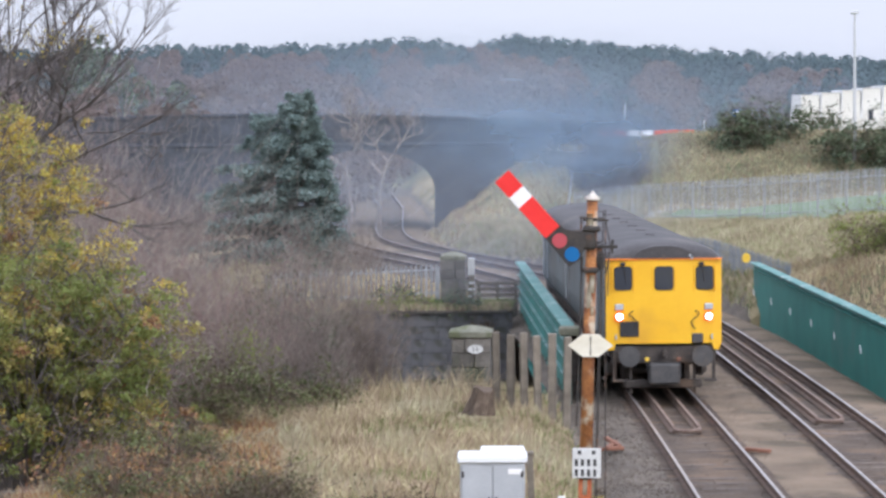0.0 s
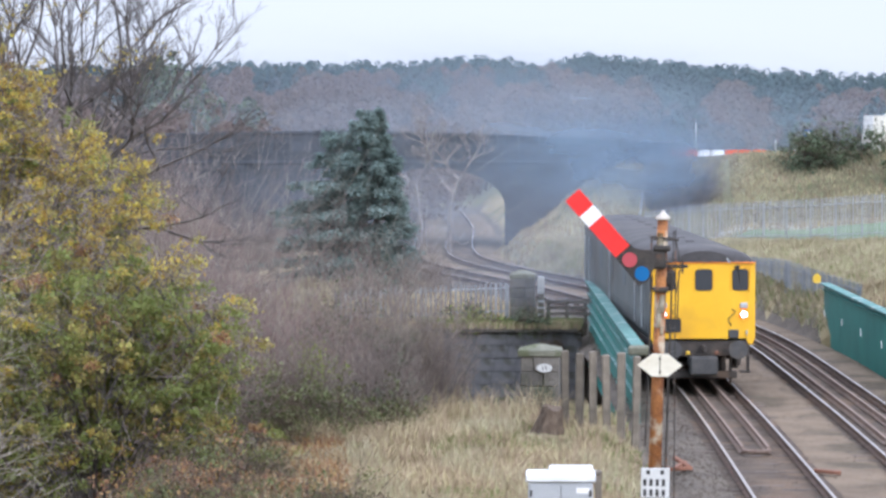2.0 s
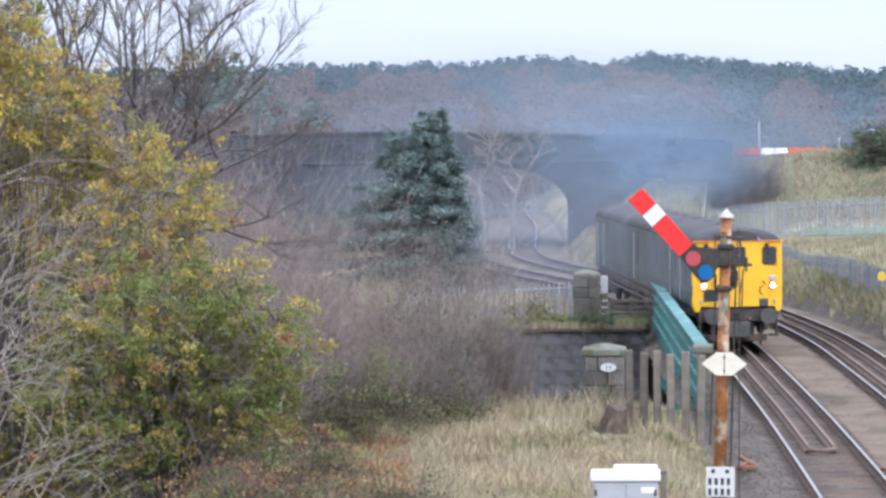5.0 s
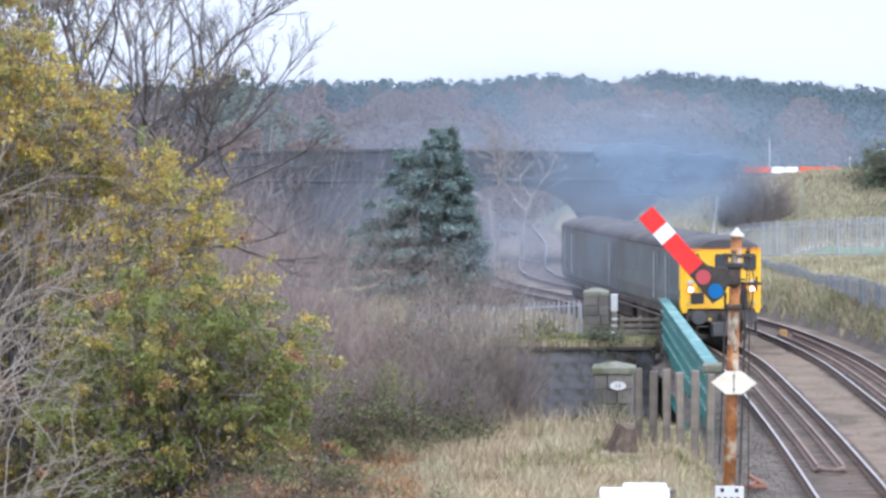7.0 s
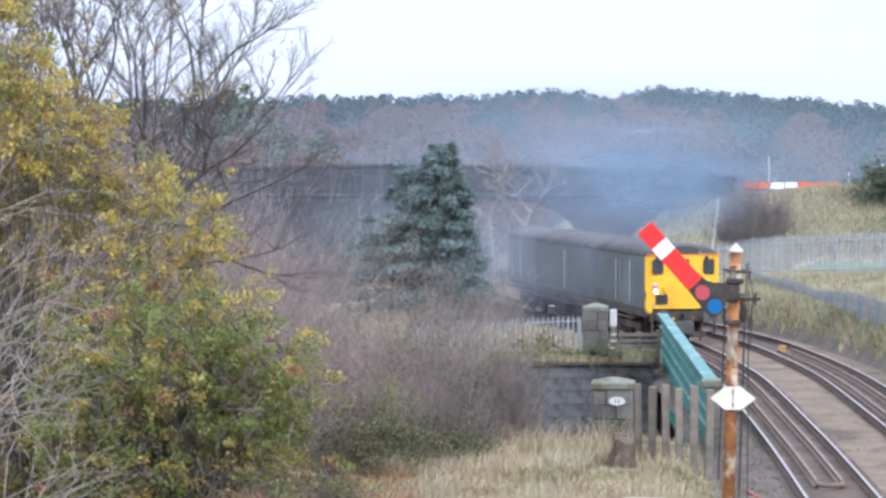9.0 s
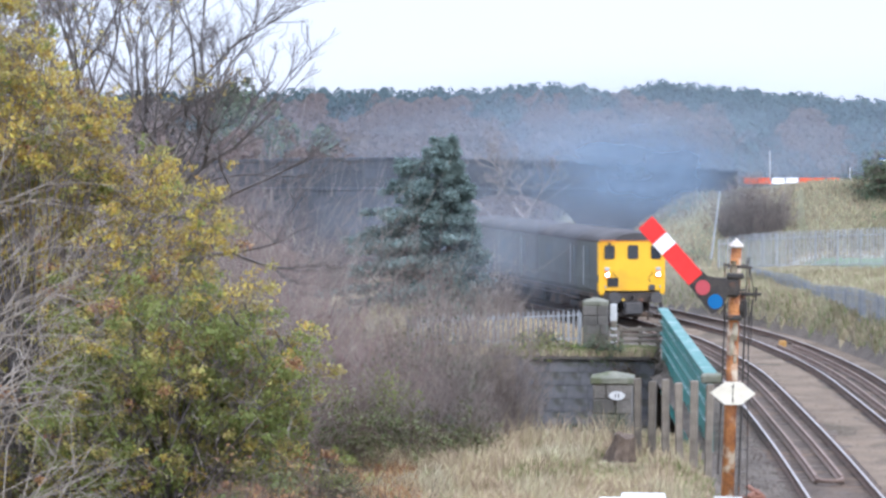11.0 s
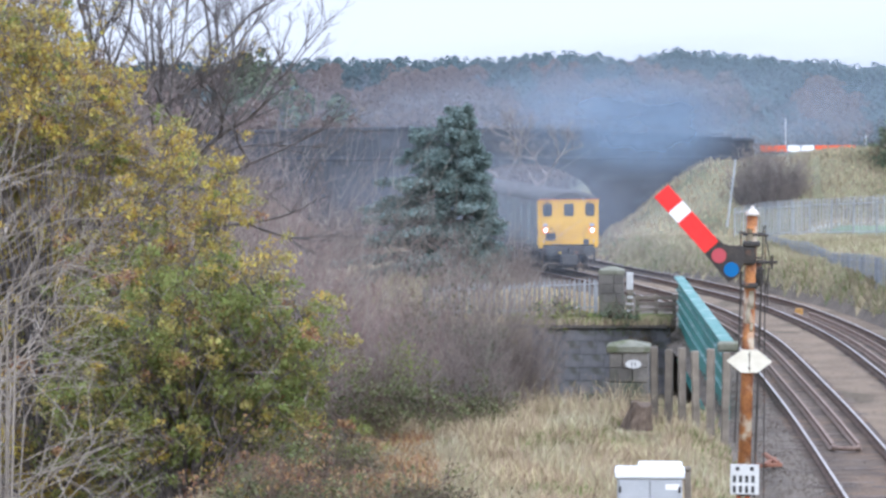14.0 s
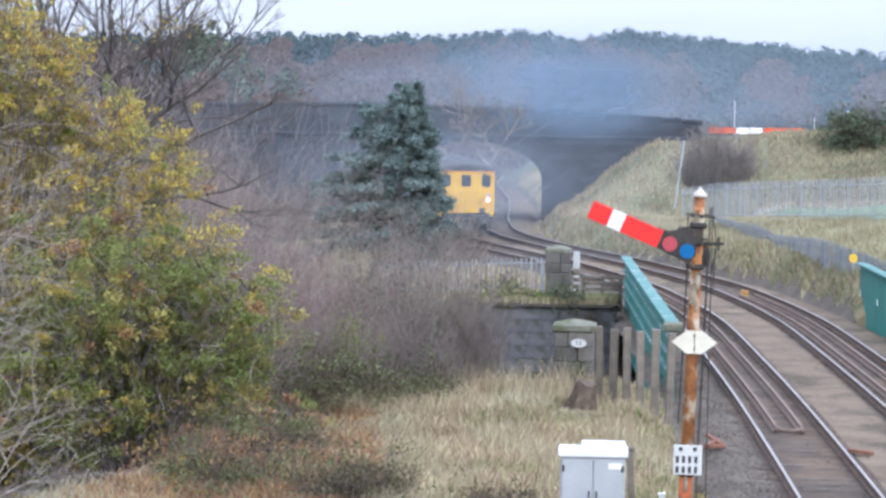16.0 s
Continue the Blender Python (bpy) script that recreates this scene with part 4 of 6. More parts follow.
def stump(x, y, z):
    bm = bmesh.new()
    rng = random.Random(8)
    rings = []
    for k, (zz, r) in enumerate(((-0.3, 0.42), (0.05, 0.33), (0.28, 0.27), (0.50, 0.24))):
        ring = []
        for i in range(14):
            a = i / 14 * math.tau
            rr = r * (1 + 0.22 * math.sin(3 * a + 1) * (1 - k * 0.2) + rng.uniform(-0.1, 0.1))
            ring.append(bm.verts.new((rr * math.cos(a), rr * math.sin(a), zz + (rng.uniform(-0.07, 0.07) if k == 3 else 0))))
        rings.append(ring)
    for a, b in zip(rings, rings[1:]):
        for i in range(14):
            bm.faces.new((a[i], a[(i + 1) % 14], b[(i + 1) % 14], b[i]))
    bm.faces.new(rings[-1])
    ob = part("tree_stump", bm, TREEROOT)
    ob.matrix_basis = pose(x, y, z, 5, 8, 20)
    tagged(ob, "short rotten brown tree stump in dry grass", "tree stump")


stump(-2.43, 62.2, 0.12)


def scrap(x, y, z, rz, label, n=3, size=1.0):
    s = thing("rail_scrap", label, "scrap", pose(x, y, z, 0, 0, rz))
    for k in range(n):
        b = part("timber_piece", boxed(-0.30 * size, 0.30 * size, -0.05, 0.05, 0, 0.08, 0.015), BROWN, s)
        b.matrix_basis = pose(0.08 * k, 0.14 * k - 0.1, 0.03 + 0.05 * k, 0, -6 * k, 50 * k)


scrap(0.42, 57.3, -0.18, 20, "broken rusty brown metal scrap lying in the cess")
scrap(3.55, 57.0, -0.18, -35, "old brown timber baulk lying between the tracks", 1, 1.0)
scrap(6.0, 104.0, -0.1, 10, "rusty brown scrap lying beside the track", 3, 0.9)


def yellow_box(x, y, z, label):
    b = thing("marker_box", label, "marker", pose(x, y, z))
    part("case", boxed(-0.14, 0.14, -0.09, 0.09, 0, 0.26, 0.03), DULLBOX, b)
    part("base", boxed(-0.17, 0.17, -0.11, 0.11, -0.06, 0.02, 0.01), BLACKIRON, b)


x, y, h = line_at(100.6, SPACING)
yellow_box(x, y, -0.17, "small yellow box between the rails at the check rail end")


def yellow_sign(x, y, z):
    s = thing("small_sign", "small yellow sign on a stem at the girder end", "sign", pose(x, y, z))
    part("stem", tubed((0, 0, -0.2), (0, 0, 0.12), 0.015, sides=6), GALV, s)
    bm = bmesh.new()
    bmesh.ops.create_cone(bm, cap_ends=True, segments=8, radius1=0.18, radius2=0.18, depth=0.02, matrix=pose(0, 0, 0.22, 90) @ Matrix.Diagonal((0.8, 1, 1, 1)))
    part("plate", bm, YBOX, s)


x, y, h = line_at(93.5, SPACING + 2.45)
yellow_sign(x, y, 1.50)


# ---- train ----
HALF, FLOOR, CANT, TOP = 1.37, 1.32, 3.30, 3.74
LONG = 25.5


def roof_line(n=14, grow=0.0):
    return [((HALF + grow) * math.cos(math.pi * k / n), CANT + (TOP - CANT + grow) * math.sin(math.pi * k / n) ** 0.85) for k in range(n + 1)]


def loft(bm, sections):
    rings = [[bm.verts.new(p) for p in s] for s in sections]
    for a, b in zip(rings, rings[1:]):
        for i in range(len(a) - 1):
            bm.faces.new((a[i], a[i + 1], b[i + 1], b[i]))
    return rings


def bogie(parent, y):
    b = part("bogie", boxed(-1.22, -1.08, y - 1.9, y + 1.9, 0.45, 0.72, 0.03), CHASSIS, parent)
    part("side_frame", boxed(1.08, 1.22, y - 1.9, y + 1.9, 0.45, 0.72, 0.03), CHASSIS, b)
    part("bolster", boxed(-1.15, 1.15, y - 0.35, y + 0.35, 0.55, 0.95, 0.03), CHASSIS, b)
    for dy in (-1.3, 1.3):
        ax = part("axle", tubed((-0.80, y + dy, 0.46), (0.80, y + dy, 0.46), 0.08, sides=10), CHASSIS, b)
        for sx in (-1, 1):
            w = part("wheel", tubed((0.69 * sx, y + dy, 0.46), (0.82 * sx, y + dy, 0.46), 0.455, sides=24), CHASSIS, parent)
            part("axlebox", boxed(1.10 * sx - 0.10, 1.10 * sx + 0.10, y + dy - 0.16, y + dy + 0.16, 0.34, 0.62, 0.03), CHASSIS, b)


def coach(name, label, cab):
    """The near end is at y = 0, the body runs towards +y; z = 0 is the railhead."""
    c = thing(name, label, "railway coach")
    y0 = 0.10
    bm = bmesh.new()
    sect = [(-HALF, CANT), (-HALF, 2.2), (-HALF - 0.02, 1.75), (-HALF + 0.02, FLOOR), (-HALF + 0.10, FLOOR - 0.16)]
    for sx in (1, -1):
        loft(bm, [[(sx * x, y, z) for x, z in sect] for y in (y0, LONG)])
    for y in (LONG,):
        bm.faces.new([bm.verts.new(p) for p in ((-HALF, y, FLOOR), (HALF, y, FLOOR), (HALF, y, CANT), (-HALF, y, CANT))])
    bm.faces.new([bm.verts.new(p) for p in ((-HALF + 0.1, y0, FLOOR - 0.16), (HALF - 0.1, y0, FLOOR - 0.16), (HALF - 0.1, LONG, FLOOR - 0.16), (-HALF + 0.1, LONG, FLOOR - 0.16))])
    bmesh.ops.recalc_face_normals(bm, faces=bm.faces)
    body = part("body", bm, COACH, c, "dull blue-grey body sides")
    bm = bmesh.new()
    arc_pts = roof_line()
    def dome(y, k, dz):
        return [(x * (1 - 0.04 * dz), y, CANT + (z - CANT) * k) for x, z in arc_pts]
    secs = ([dome(-0.02, 0.40, 1), dome(0.10, 0.72, 0.5), dome(0.35, 0.92, 0.2), dome(0.9, 1.0, 0)] if cab else [dome(0.05, 1.0, 0)])
    secs += [dome(y, 1.0, 0) for y in np.linspace(1.6, LONG, 10)]
    rings = loft(bm, secs)
    bm.faces.new(rings[0])
    bm.faces.new(rings[-1][::-1])
    bmesh.ops.recalc_face_normals(bm, faces=bm.faces)
    roof = part("roof", bm, ROOF, c, "sooty dark grey curved roof", smooth=True)
    for y in np.arange(2.2, LONG - 1, 2.45):
        bm = bmesh.new()
        rib = roof_line(14, 0.012)
        loft(bm, [[(x, yy, z) for x, z in rib] for yy in (y - 0.035, y + 0.035)])
        part("roof_rib", bm, ROOF, roof)
    for y in np.arange(3.4, LONG - 1, 2.45):
        part("ventilator", boxed(-0.12, 0.12, y - 0.13, y + 0.13, TOP - 0.04, TOP + 0.025, 0.02), ROOF, roof)
    for sx in (-1, 1):
        part("gutter", boxed(sx * HALF - 0.025, sx * HALF + 0.025, y0, LONG, CANT - 0.03, CANT + 0.02), ROOF, roof)
        for y in (2.4, 4.6, 13.6, 22.6, 24.4):
            part("grab_rail", tubed((sx * (HALF + 0.05), y, 1.45), (sx * (HALF + 0.05), y, 3.05), 0.028, sides=6), COACHLINE, body, "pale vertical grab rail")
        for y in (1.9, 4.1, 13.1, 22.0):
            d = part("door", boxed(sx * HALF - 0.012, sx * HALF + 0.018, y - 0.33, y + 0.33, 1.36, 3.18, 0.008), COACH, c)
            part("door_window", boxed(sx * (HALF + 0.014) - 0.008, sx * (HALF + 0.014) + 0.008, y - 0.20, y + 0.20, 2.30, 2.98, 0.004), DIMGLASS, d)
        for y in (8.6, 17.6):
            w = part("side_window", boxed(sx * HALF - 0.01, sx * HALF + 0.012, y - 0.5, y + 0.5, 2.25, 2.98, 0.006), DIMGLASS, body)
        part("sole_bar", boxed(sx * 1.22 - 0.06, sx * 1.22 + 0.06, 0.3, LONG, 0.98, 1.16, 0.01), CHASSIS, c)
        part("step_board", boxed(sx * 1.34 - 0.09, sx * 1.34 + 0.09, 2.0, LONG - 2, 0.86, 0.90), CHASSIS, c)
    for yb, w in ((8.2, 2.2), (11.6, 2.8), (15.6, 2.4)):
        part("underfloor_case", boxed(-1.15, 1.15, yb - w / 2, yb + w / 2, 0.38, 1.10, 0.04), CHASSIS, c)
    bogie(c, 3.6)
    bogie(c, LONG - 3.6)
    part("gangway", boxed(-0.5, 0.5, LONG, LONG + 0.25, 1.2, 3.2, 0.05), RUBBER, c)
    if not cab:
        part("end_wall", boxed(-HALF + 0.01, HALF - 0.01, y0, y0 + 0.06, FLOOR - 0.1, CANT), COACH, c)
        return c
    # yellow end: flat panel with rounded corners and three recessed windows
    f = bmesh.new()
    xs = [-HALF - 0.01, -1.19, -0.75, -0.235, 0.235, 0.75, 1.19, HALF + 0.01]
    zs = [FLOOR, 2.58, 3.17, CANT + 0.02]
    bulge = lambda x: -0.05 + 0.10 * (abs(x) / HALF) ** 3
    open_cols = {1, 3, 5}
    V = {}
    def vert(i, j, y=None):
        if (i, j) not in V:
            V[i, j] = f.verts.new((xs[i], bulge(xs[i]), zs[j]))
        return V[i, j]
    for i in range(7):
        for j in range(3):
            if j == 1 and i in open_cols:
                continue
            f.faces.new((vert(i, j), vert(i + 1, j), vert(i + 1, j + 1), vert(i, j + 1)))
    for i in open_cols:   # reveals
        a = [vert(i, 1), vert(i + 1, 1), vert(i + 1, 2), vert(i, 2)]
        b = [f.verts.new(v.co + Vector((0, 0.09, 0))) for v in a]
        for k in range(4):
            f.faces.new((a[k], a[(k + 1) % 4], b[(k + 1) % 4], b[k]))
    for sx, i in ((-1, 0), (1, 7)):   # returns round the corners
        a = [vert(i, j) for j in range(4)]
        b = [f.verts.new((sx * (HALF + 0.012), 0.32, z)) for z in zs]
        for j in range(3):
            f.faces.new((a[j], a[j + 1], b[j + 1], b[j]))
        lo = [f.verts.new((sx * (HALF + 0.01), bulge(HALF), FLOOR)), f.verts.new((sx * 1.14, bulge(1.14), FLOOR)), f.verts.new((sx * 1.20, bulge(1.2), FLOOR - 0.15)), f.verts.new((sx * (HALF - 0.06), bulge(HALF), FLOOR - 0.17))]
        f.faces.new(lo)
        l2 = [f.verts.new((sx * (HALF + 0.012), 0.32, FLOOR)), f.verts.new((sx * (HALF - 0.05), 0.32, FLOOR - 0.17))]
        f.faces.new((lo[0], lo[3], l2[1], l2[0]))
    bmesh.ops.recalc_face_normals(f, faces=f.faces)
    front = part("cab_front", f, YELLOW, c, "bright warning-yellow flat cab end")
    part("orange_line", boxed(-HALF, HALF, -0.075, 0.03, CANT + 0.012, CANT + 0.045), ORANGE, front, "thin orange line under the roof")
    for xa, xb in ((-1.19, -0.75), (-0.235, 0.235), (0.75, 1.19)):
        xm, hw = (xa + xb) / 2, (xb - xa) / 2
        def rounded(gx, gz, rad=0.075):
            return [(xm + cx * (hw - gx - rad) + rad * math.cos(cq + q * math.pi / 8), 2.875 + cz * (0.292 - gz - rad) + rad * math.sin(cq + q * math.pi / 8))
                    for cx, cz, cq in ((1, 1, 0), (-1, 1, math.pi / 2), (-1, -1, math.pi), (1, -1, 1.5 * math.pi)) for q in range(5)]
        yo = bulge(max(abs(xa), abs(xb)) * 0.8)
        w = part("cab_window", prism(bmesh.new(), rounded(0.034, 0.034), yo - 0.022, yo + 0.07), CABGLASS, front, "dark cab window")
        part("window_gasket", prism(bmesh.new(), rounded(0.006, 0.006, 0.09), yo - 0.016, yo + 0.06), RUBBER, w)
        plug = boxed(xa - 0.002, xb + 0.002, yo - 0.004, yo + 0.05, 2.578, 3.172)
        part("window_panel", plug, YELLOW, front)
        for sxx in (xa - 0.03, xb + 0.03):
            part("window_surround", boxed(sxx - 0.014, sxx + 0.014, -0.062, -0.01, 2.56, 3.19, 0.006), YELLOW, front)
    for x in (-0.97, 0.90):
        wm = part("wiper_motor", boxed(x - 0.07, x + 0.05, -0.10, -0.02, 3.17, 3.26, 0.02), RUBBER, front)
        part("wiper", tubed((x, -0.09, 3.18), (x + 0.07, -0.06, 2.8), 0.010, sides=5), RUBBER, wm)
    bm = bmesh.new()   # dark cowl over the middle of the cab end
    cowl = [(0.72 * math.cos(math.pi * k / 16), CANT + 0.05 + 0.30 * math.sin(math.pi * k / 16)) for k in range(17)]
    prism(bm, cowl, -0.09, 0.5)
    part("roof_cowl", bm, ROOF, roof, "raised dark dome over the cab")
    part("horn", tubed((0.62, -0.10, 3.42), (0.62, 0.1, 3.42), 0.03, 0.02, 10), COACHLINE, roof)
    part("horn", tubed((0.66, -0.12, 3.36), (0.66, 0.1, 3.36), 0.03, 0.02, 10), COACHLINE, roof)
    part("marker_lamp", tubed((0.0, -0.10, 3.38), (0.0, 0.02, 3.38), 0.045, sides=12), GREYBUF, roof)
    part("front_patch", boxed(-1.05, -0.60, -0.066, -0.02, 1.49, 1.85, 0.01), RUBBER, front, "dark grille panel")
    part("socket", boxed(0.66, 0.93, -0.075, -0.02, 1.33, 1.56, 0.02), GREYBUF, front, "dark jumper socket recess")
    for sx in (-1, 1):
        t = part("tail_lamp", tubed((sx * 1.065, -0.085, 1.965), (sx * 1.065, 0.0, 1.965), 0.105, sides=20), TAILRED, front, "lit red tail lamp")
        part("lamp_glass", tubed((sx * 1.065, -0.092, 1.965), (sx * 1.065, -0.086, 1.965), 0.078, sides=20), TAILCORE, t, "glaring lamp centre")
        part("headlamp_box", boxed(sx * 1.065 - 0.10, sx * 1.065 + 0.10, -0.06, -0.01, 2.12, 2.27, 0.02), COACHLINE, front, "pale unlit lamp box")
        part("lamp_iron", boxed(sx * 1.14 - 0.02, sx * 1.14 + 0.02, -0.085, -0.02, 1.42, 1.54, 0.006), COACHLINE, front)
        # curled jumper hose
        bm = bmesh.new()
        pts = [(sx * (0.74 + 0.09 * math.sin(a * 1.5)), -0.085, 2.10 - 0.030 * a * a / 2.6 - 0.055 * a) for a in np.linspace(0, 4.2, 11)]
        for p, q in zip(pts, pts[1:]):
            tube(bm, p, q, 0.013, sides=6)
        part("jumper_hose", bm, RUBBER, front)
        buf = part("buffer", tubed((sx * 0.865, -0.52, 1.06), (sx * 0.865, -0.47, 1.06), 0.25, sides=24), GREYBUF, c, "round grey buffer")
        part("buffer_shank", tubed((sx * 0.865, -0.47, 1.06), (sx * 0.865, 0.12, 1.06), 0.12, sides=16), CHASSIS, buf)
        part("footstep", boxed(sx * 1.10 - 0.14, sx * 1.10 + 0.14, -0.15, 0.10, 0.42, 0.47, 0.01), CHASSIS, c)
        part("step_hanger", boxed(sx * 1.18 - 0.03, sx * 1.18 + 0.03, -0.08, 0.06, 0.45, 1.16), CHASSIS, c)
        part("guard_iron", boxed(sx * 0.76 - 0.03, sx * 0.76 + 0.03, 0.30, 0.42, 0.10, 0.9), CHASSIS, c)
    part("buffer_beam", boxed(-1.24, 1.24, 0.06, 0.24, 0.84, 1.26, 0.02), CHASSIS, c)
    part("coupling_block", boxed(-0.38, 0.36, -0.28, 0.08, 0.36, 0.86, 0.05), GREYBUF, c, "grey coupling block")
    part("coupling_hook", boxed(-0.05, 0.05, -0.34, 0.06, 0.98, 1.16, 0.03), CHASSIS, c)
    for x, m in ((-0.42, YBOX), (0.34, BROWN)):
        h = part("brake_hose", tube(tubed((x, -0.10, 1.02), (x, -0.16, 0.86), 0.03, sides=8), (x, -0.16, 0.86), (x + 0.05, -0.14, 0.52), 0.026, sides=8), RUBBER, c)
        part("hose_cock", boxed(x - 0.05, x + 0.05, -0.19, -0.08, 0.90, 1.00, 0.02), m, h)
    part("obstacle_beam", boxed(-0.92, 0.92, 0.16, 0.34, 0.24, 0.44, 0.03), CHASSIS, c)
    return c


driving_coach = coach("driving_coach", "grey coach with a yellow cab end and lit tail lamps", True)


# ---- plants ----
def leaf_cloud(vs, fs, centre, radii, n, size, rng, flat=0.0, shell=0.35):
    cx, cy, cz = centre
    for _ in range(n):
        while True:
            p = (rng.gauss(0, 1), rng.gauss(0, 1), rng.gauss(0, 1))
            d = math.sqrt(p[0] ** 2 + p[1] ** 2 + p[2] ** 2)
            if d > 0.01:
                break
        r = (shell + (1 - shell) * rng.random() ** 0.7) * rng.uniform(0.85, 1.12)
        x, y, z = (cx + p[0] / d * r * radii[0], cy + p[1] / d * r * radii[1], cz + p[2] / d * r * radii[2])
        s = size * rng.uniform(0.6, 1.4)
        a, b = rng.uniform(0, math.tau), rng.uniform(-1.2, 1.2) * (1 - flat)
        ux, uy, uz = math.cos(a) * math.cos(b), math.sin(a) * math.cos(b), math.sin(b)
        c = rng.uniform(0, math.tau)
        wx, wy, wz = math.cos(c), math.sin(c), rng.uniform(-1, 1)
        k = len(vs)
        vs.append((x - ux * s, y - uy * s, z - uz * s))
        vs.append((x + wx * s * 0.5, y + wy * s * 0.5, z + wz * s * 0.5))
        vs.append((x + ux * s, y + uy * s, z + uz * s))
        vs.append((x - wx * s * 0.5, y - wy * s * 0.5, z - wz * s * 0.5))
        fs.append((k, k + 1, k + 2, k + 3))


def stick(vs, fs, p, q, r0, r1):
    """A tapering three-sided twig."""
    p, q = Vector(p), Vector(q)
    d = (q - p)
    if d.length < 1e-5:
        return
    d.normalize()
    a = d.orthogonal().normalized()
    b = d.cross(a)
    k = len(vs)
    if r1 < 0.0042:                                         # hair-fine twigs run out to a point
        for j in range(3):
            t = j * 2.0944
            vs.append(tuple(p + (a * math.cos(t) + b * math.sin(t)) * r0 * 1.35))
        vs.append(tuple(q))
        fs += [(k, k + 1, k + 3), (k + 1, k + 2, k + 3), (k + 2, k, k + 3)]
        return
    for c, r in ((p, r0), (q, r1)):
        for j in range(3):
            t = j * 2.0944
            vs.append(tuple(c + (a * math.cos(t) + b * math.sin(t)) * r))
    for j in range(3):
        fs.append((k + j, k + (j + 1) % 3, k + 3 + (j + 1) % 3, k + 3 + j))


def grow(vs, fs, p, d, length, r, depth, rng, tips=None, up=0.25, spread=0.55, kids=(2, 3), shrink=0.72):
    """Forking limbs, each in three bent lengths."""
    p, d = Vector(p), Vector(d).normalized()
    segs = 3
    for k in range(segs):
        d = (d + Vector((rng.gauss(0, 0.12), rng.gauss(0, 0.12), rng.gauss(0, 0.08) + up * 0.15))).normalized()
        q = p + d * (length / segs)
        ra, rb = r * (1 - 0.28 * k / segs), r * (1 - 0.28 * (k + 1) / segs)
        stick(vs, fs, p, q, ra, rb)
        p = q
        if depth > 0 and k > 0:
            for _ in range(rng.randint(0, 1)):
                e = (d + Vector((rng.gauss(0, 1), rng.gauss(0, 1), rng.gauss(0, 0.6) + up)) * spread).normalized()
                grow(vs, fs, p, e, length * shrink * rng.uniform(0.5, 0.9), rb * 0.55, depth - 1, rng, tips, up, spread, kids, shrink)
    if depth == 0:
        if tips is not None:
            tips.append(tuple(p))
        return
    for _ in range(rng.randint(*kids)):
        e = (d + Vector((rng.gauss(0, 1), rng.gauss(0, 1), rng.gauss(0, 0.6) + up)) * spread).normalized()
        grow(vs, fs, p, e, length * shrink * rng.uniform(0.75, 1.15), r * 0.62, depth - 1, rng, tips, up, spread, kids, shrink)


def bare_tree(x, y, z, h, seed, label, depth=5, material=BARK, lean=(0, 0), spread=0.5, thick=None):
    t = thing("bare_tree", label, "tree", pose(x, y, z))
    rng = random.Random(seed)
    vs, fs, tv, tf, tips = [], [], [], [], []
    r = thick or h * 0.014
    stick(tv, tf, (0, 0, -0.5), (lean[0] * 0.2, lean[1] * 0.2, h * 0.22), r * 1.4, r)
    mesh_part("trunk", tv, tf, material, t)
    grow(vs, fs, (lean[0] * 0.2, lean[1] * 0.2, h * 0.2), (lean[0], lean[1], 1), h * 0.26, r, depth, rng, tips, 0.28, spread, (2, 3))
    mesh_part("crown", vs, fs, material, t, "bare forking branches")
    return t


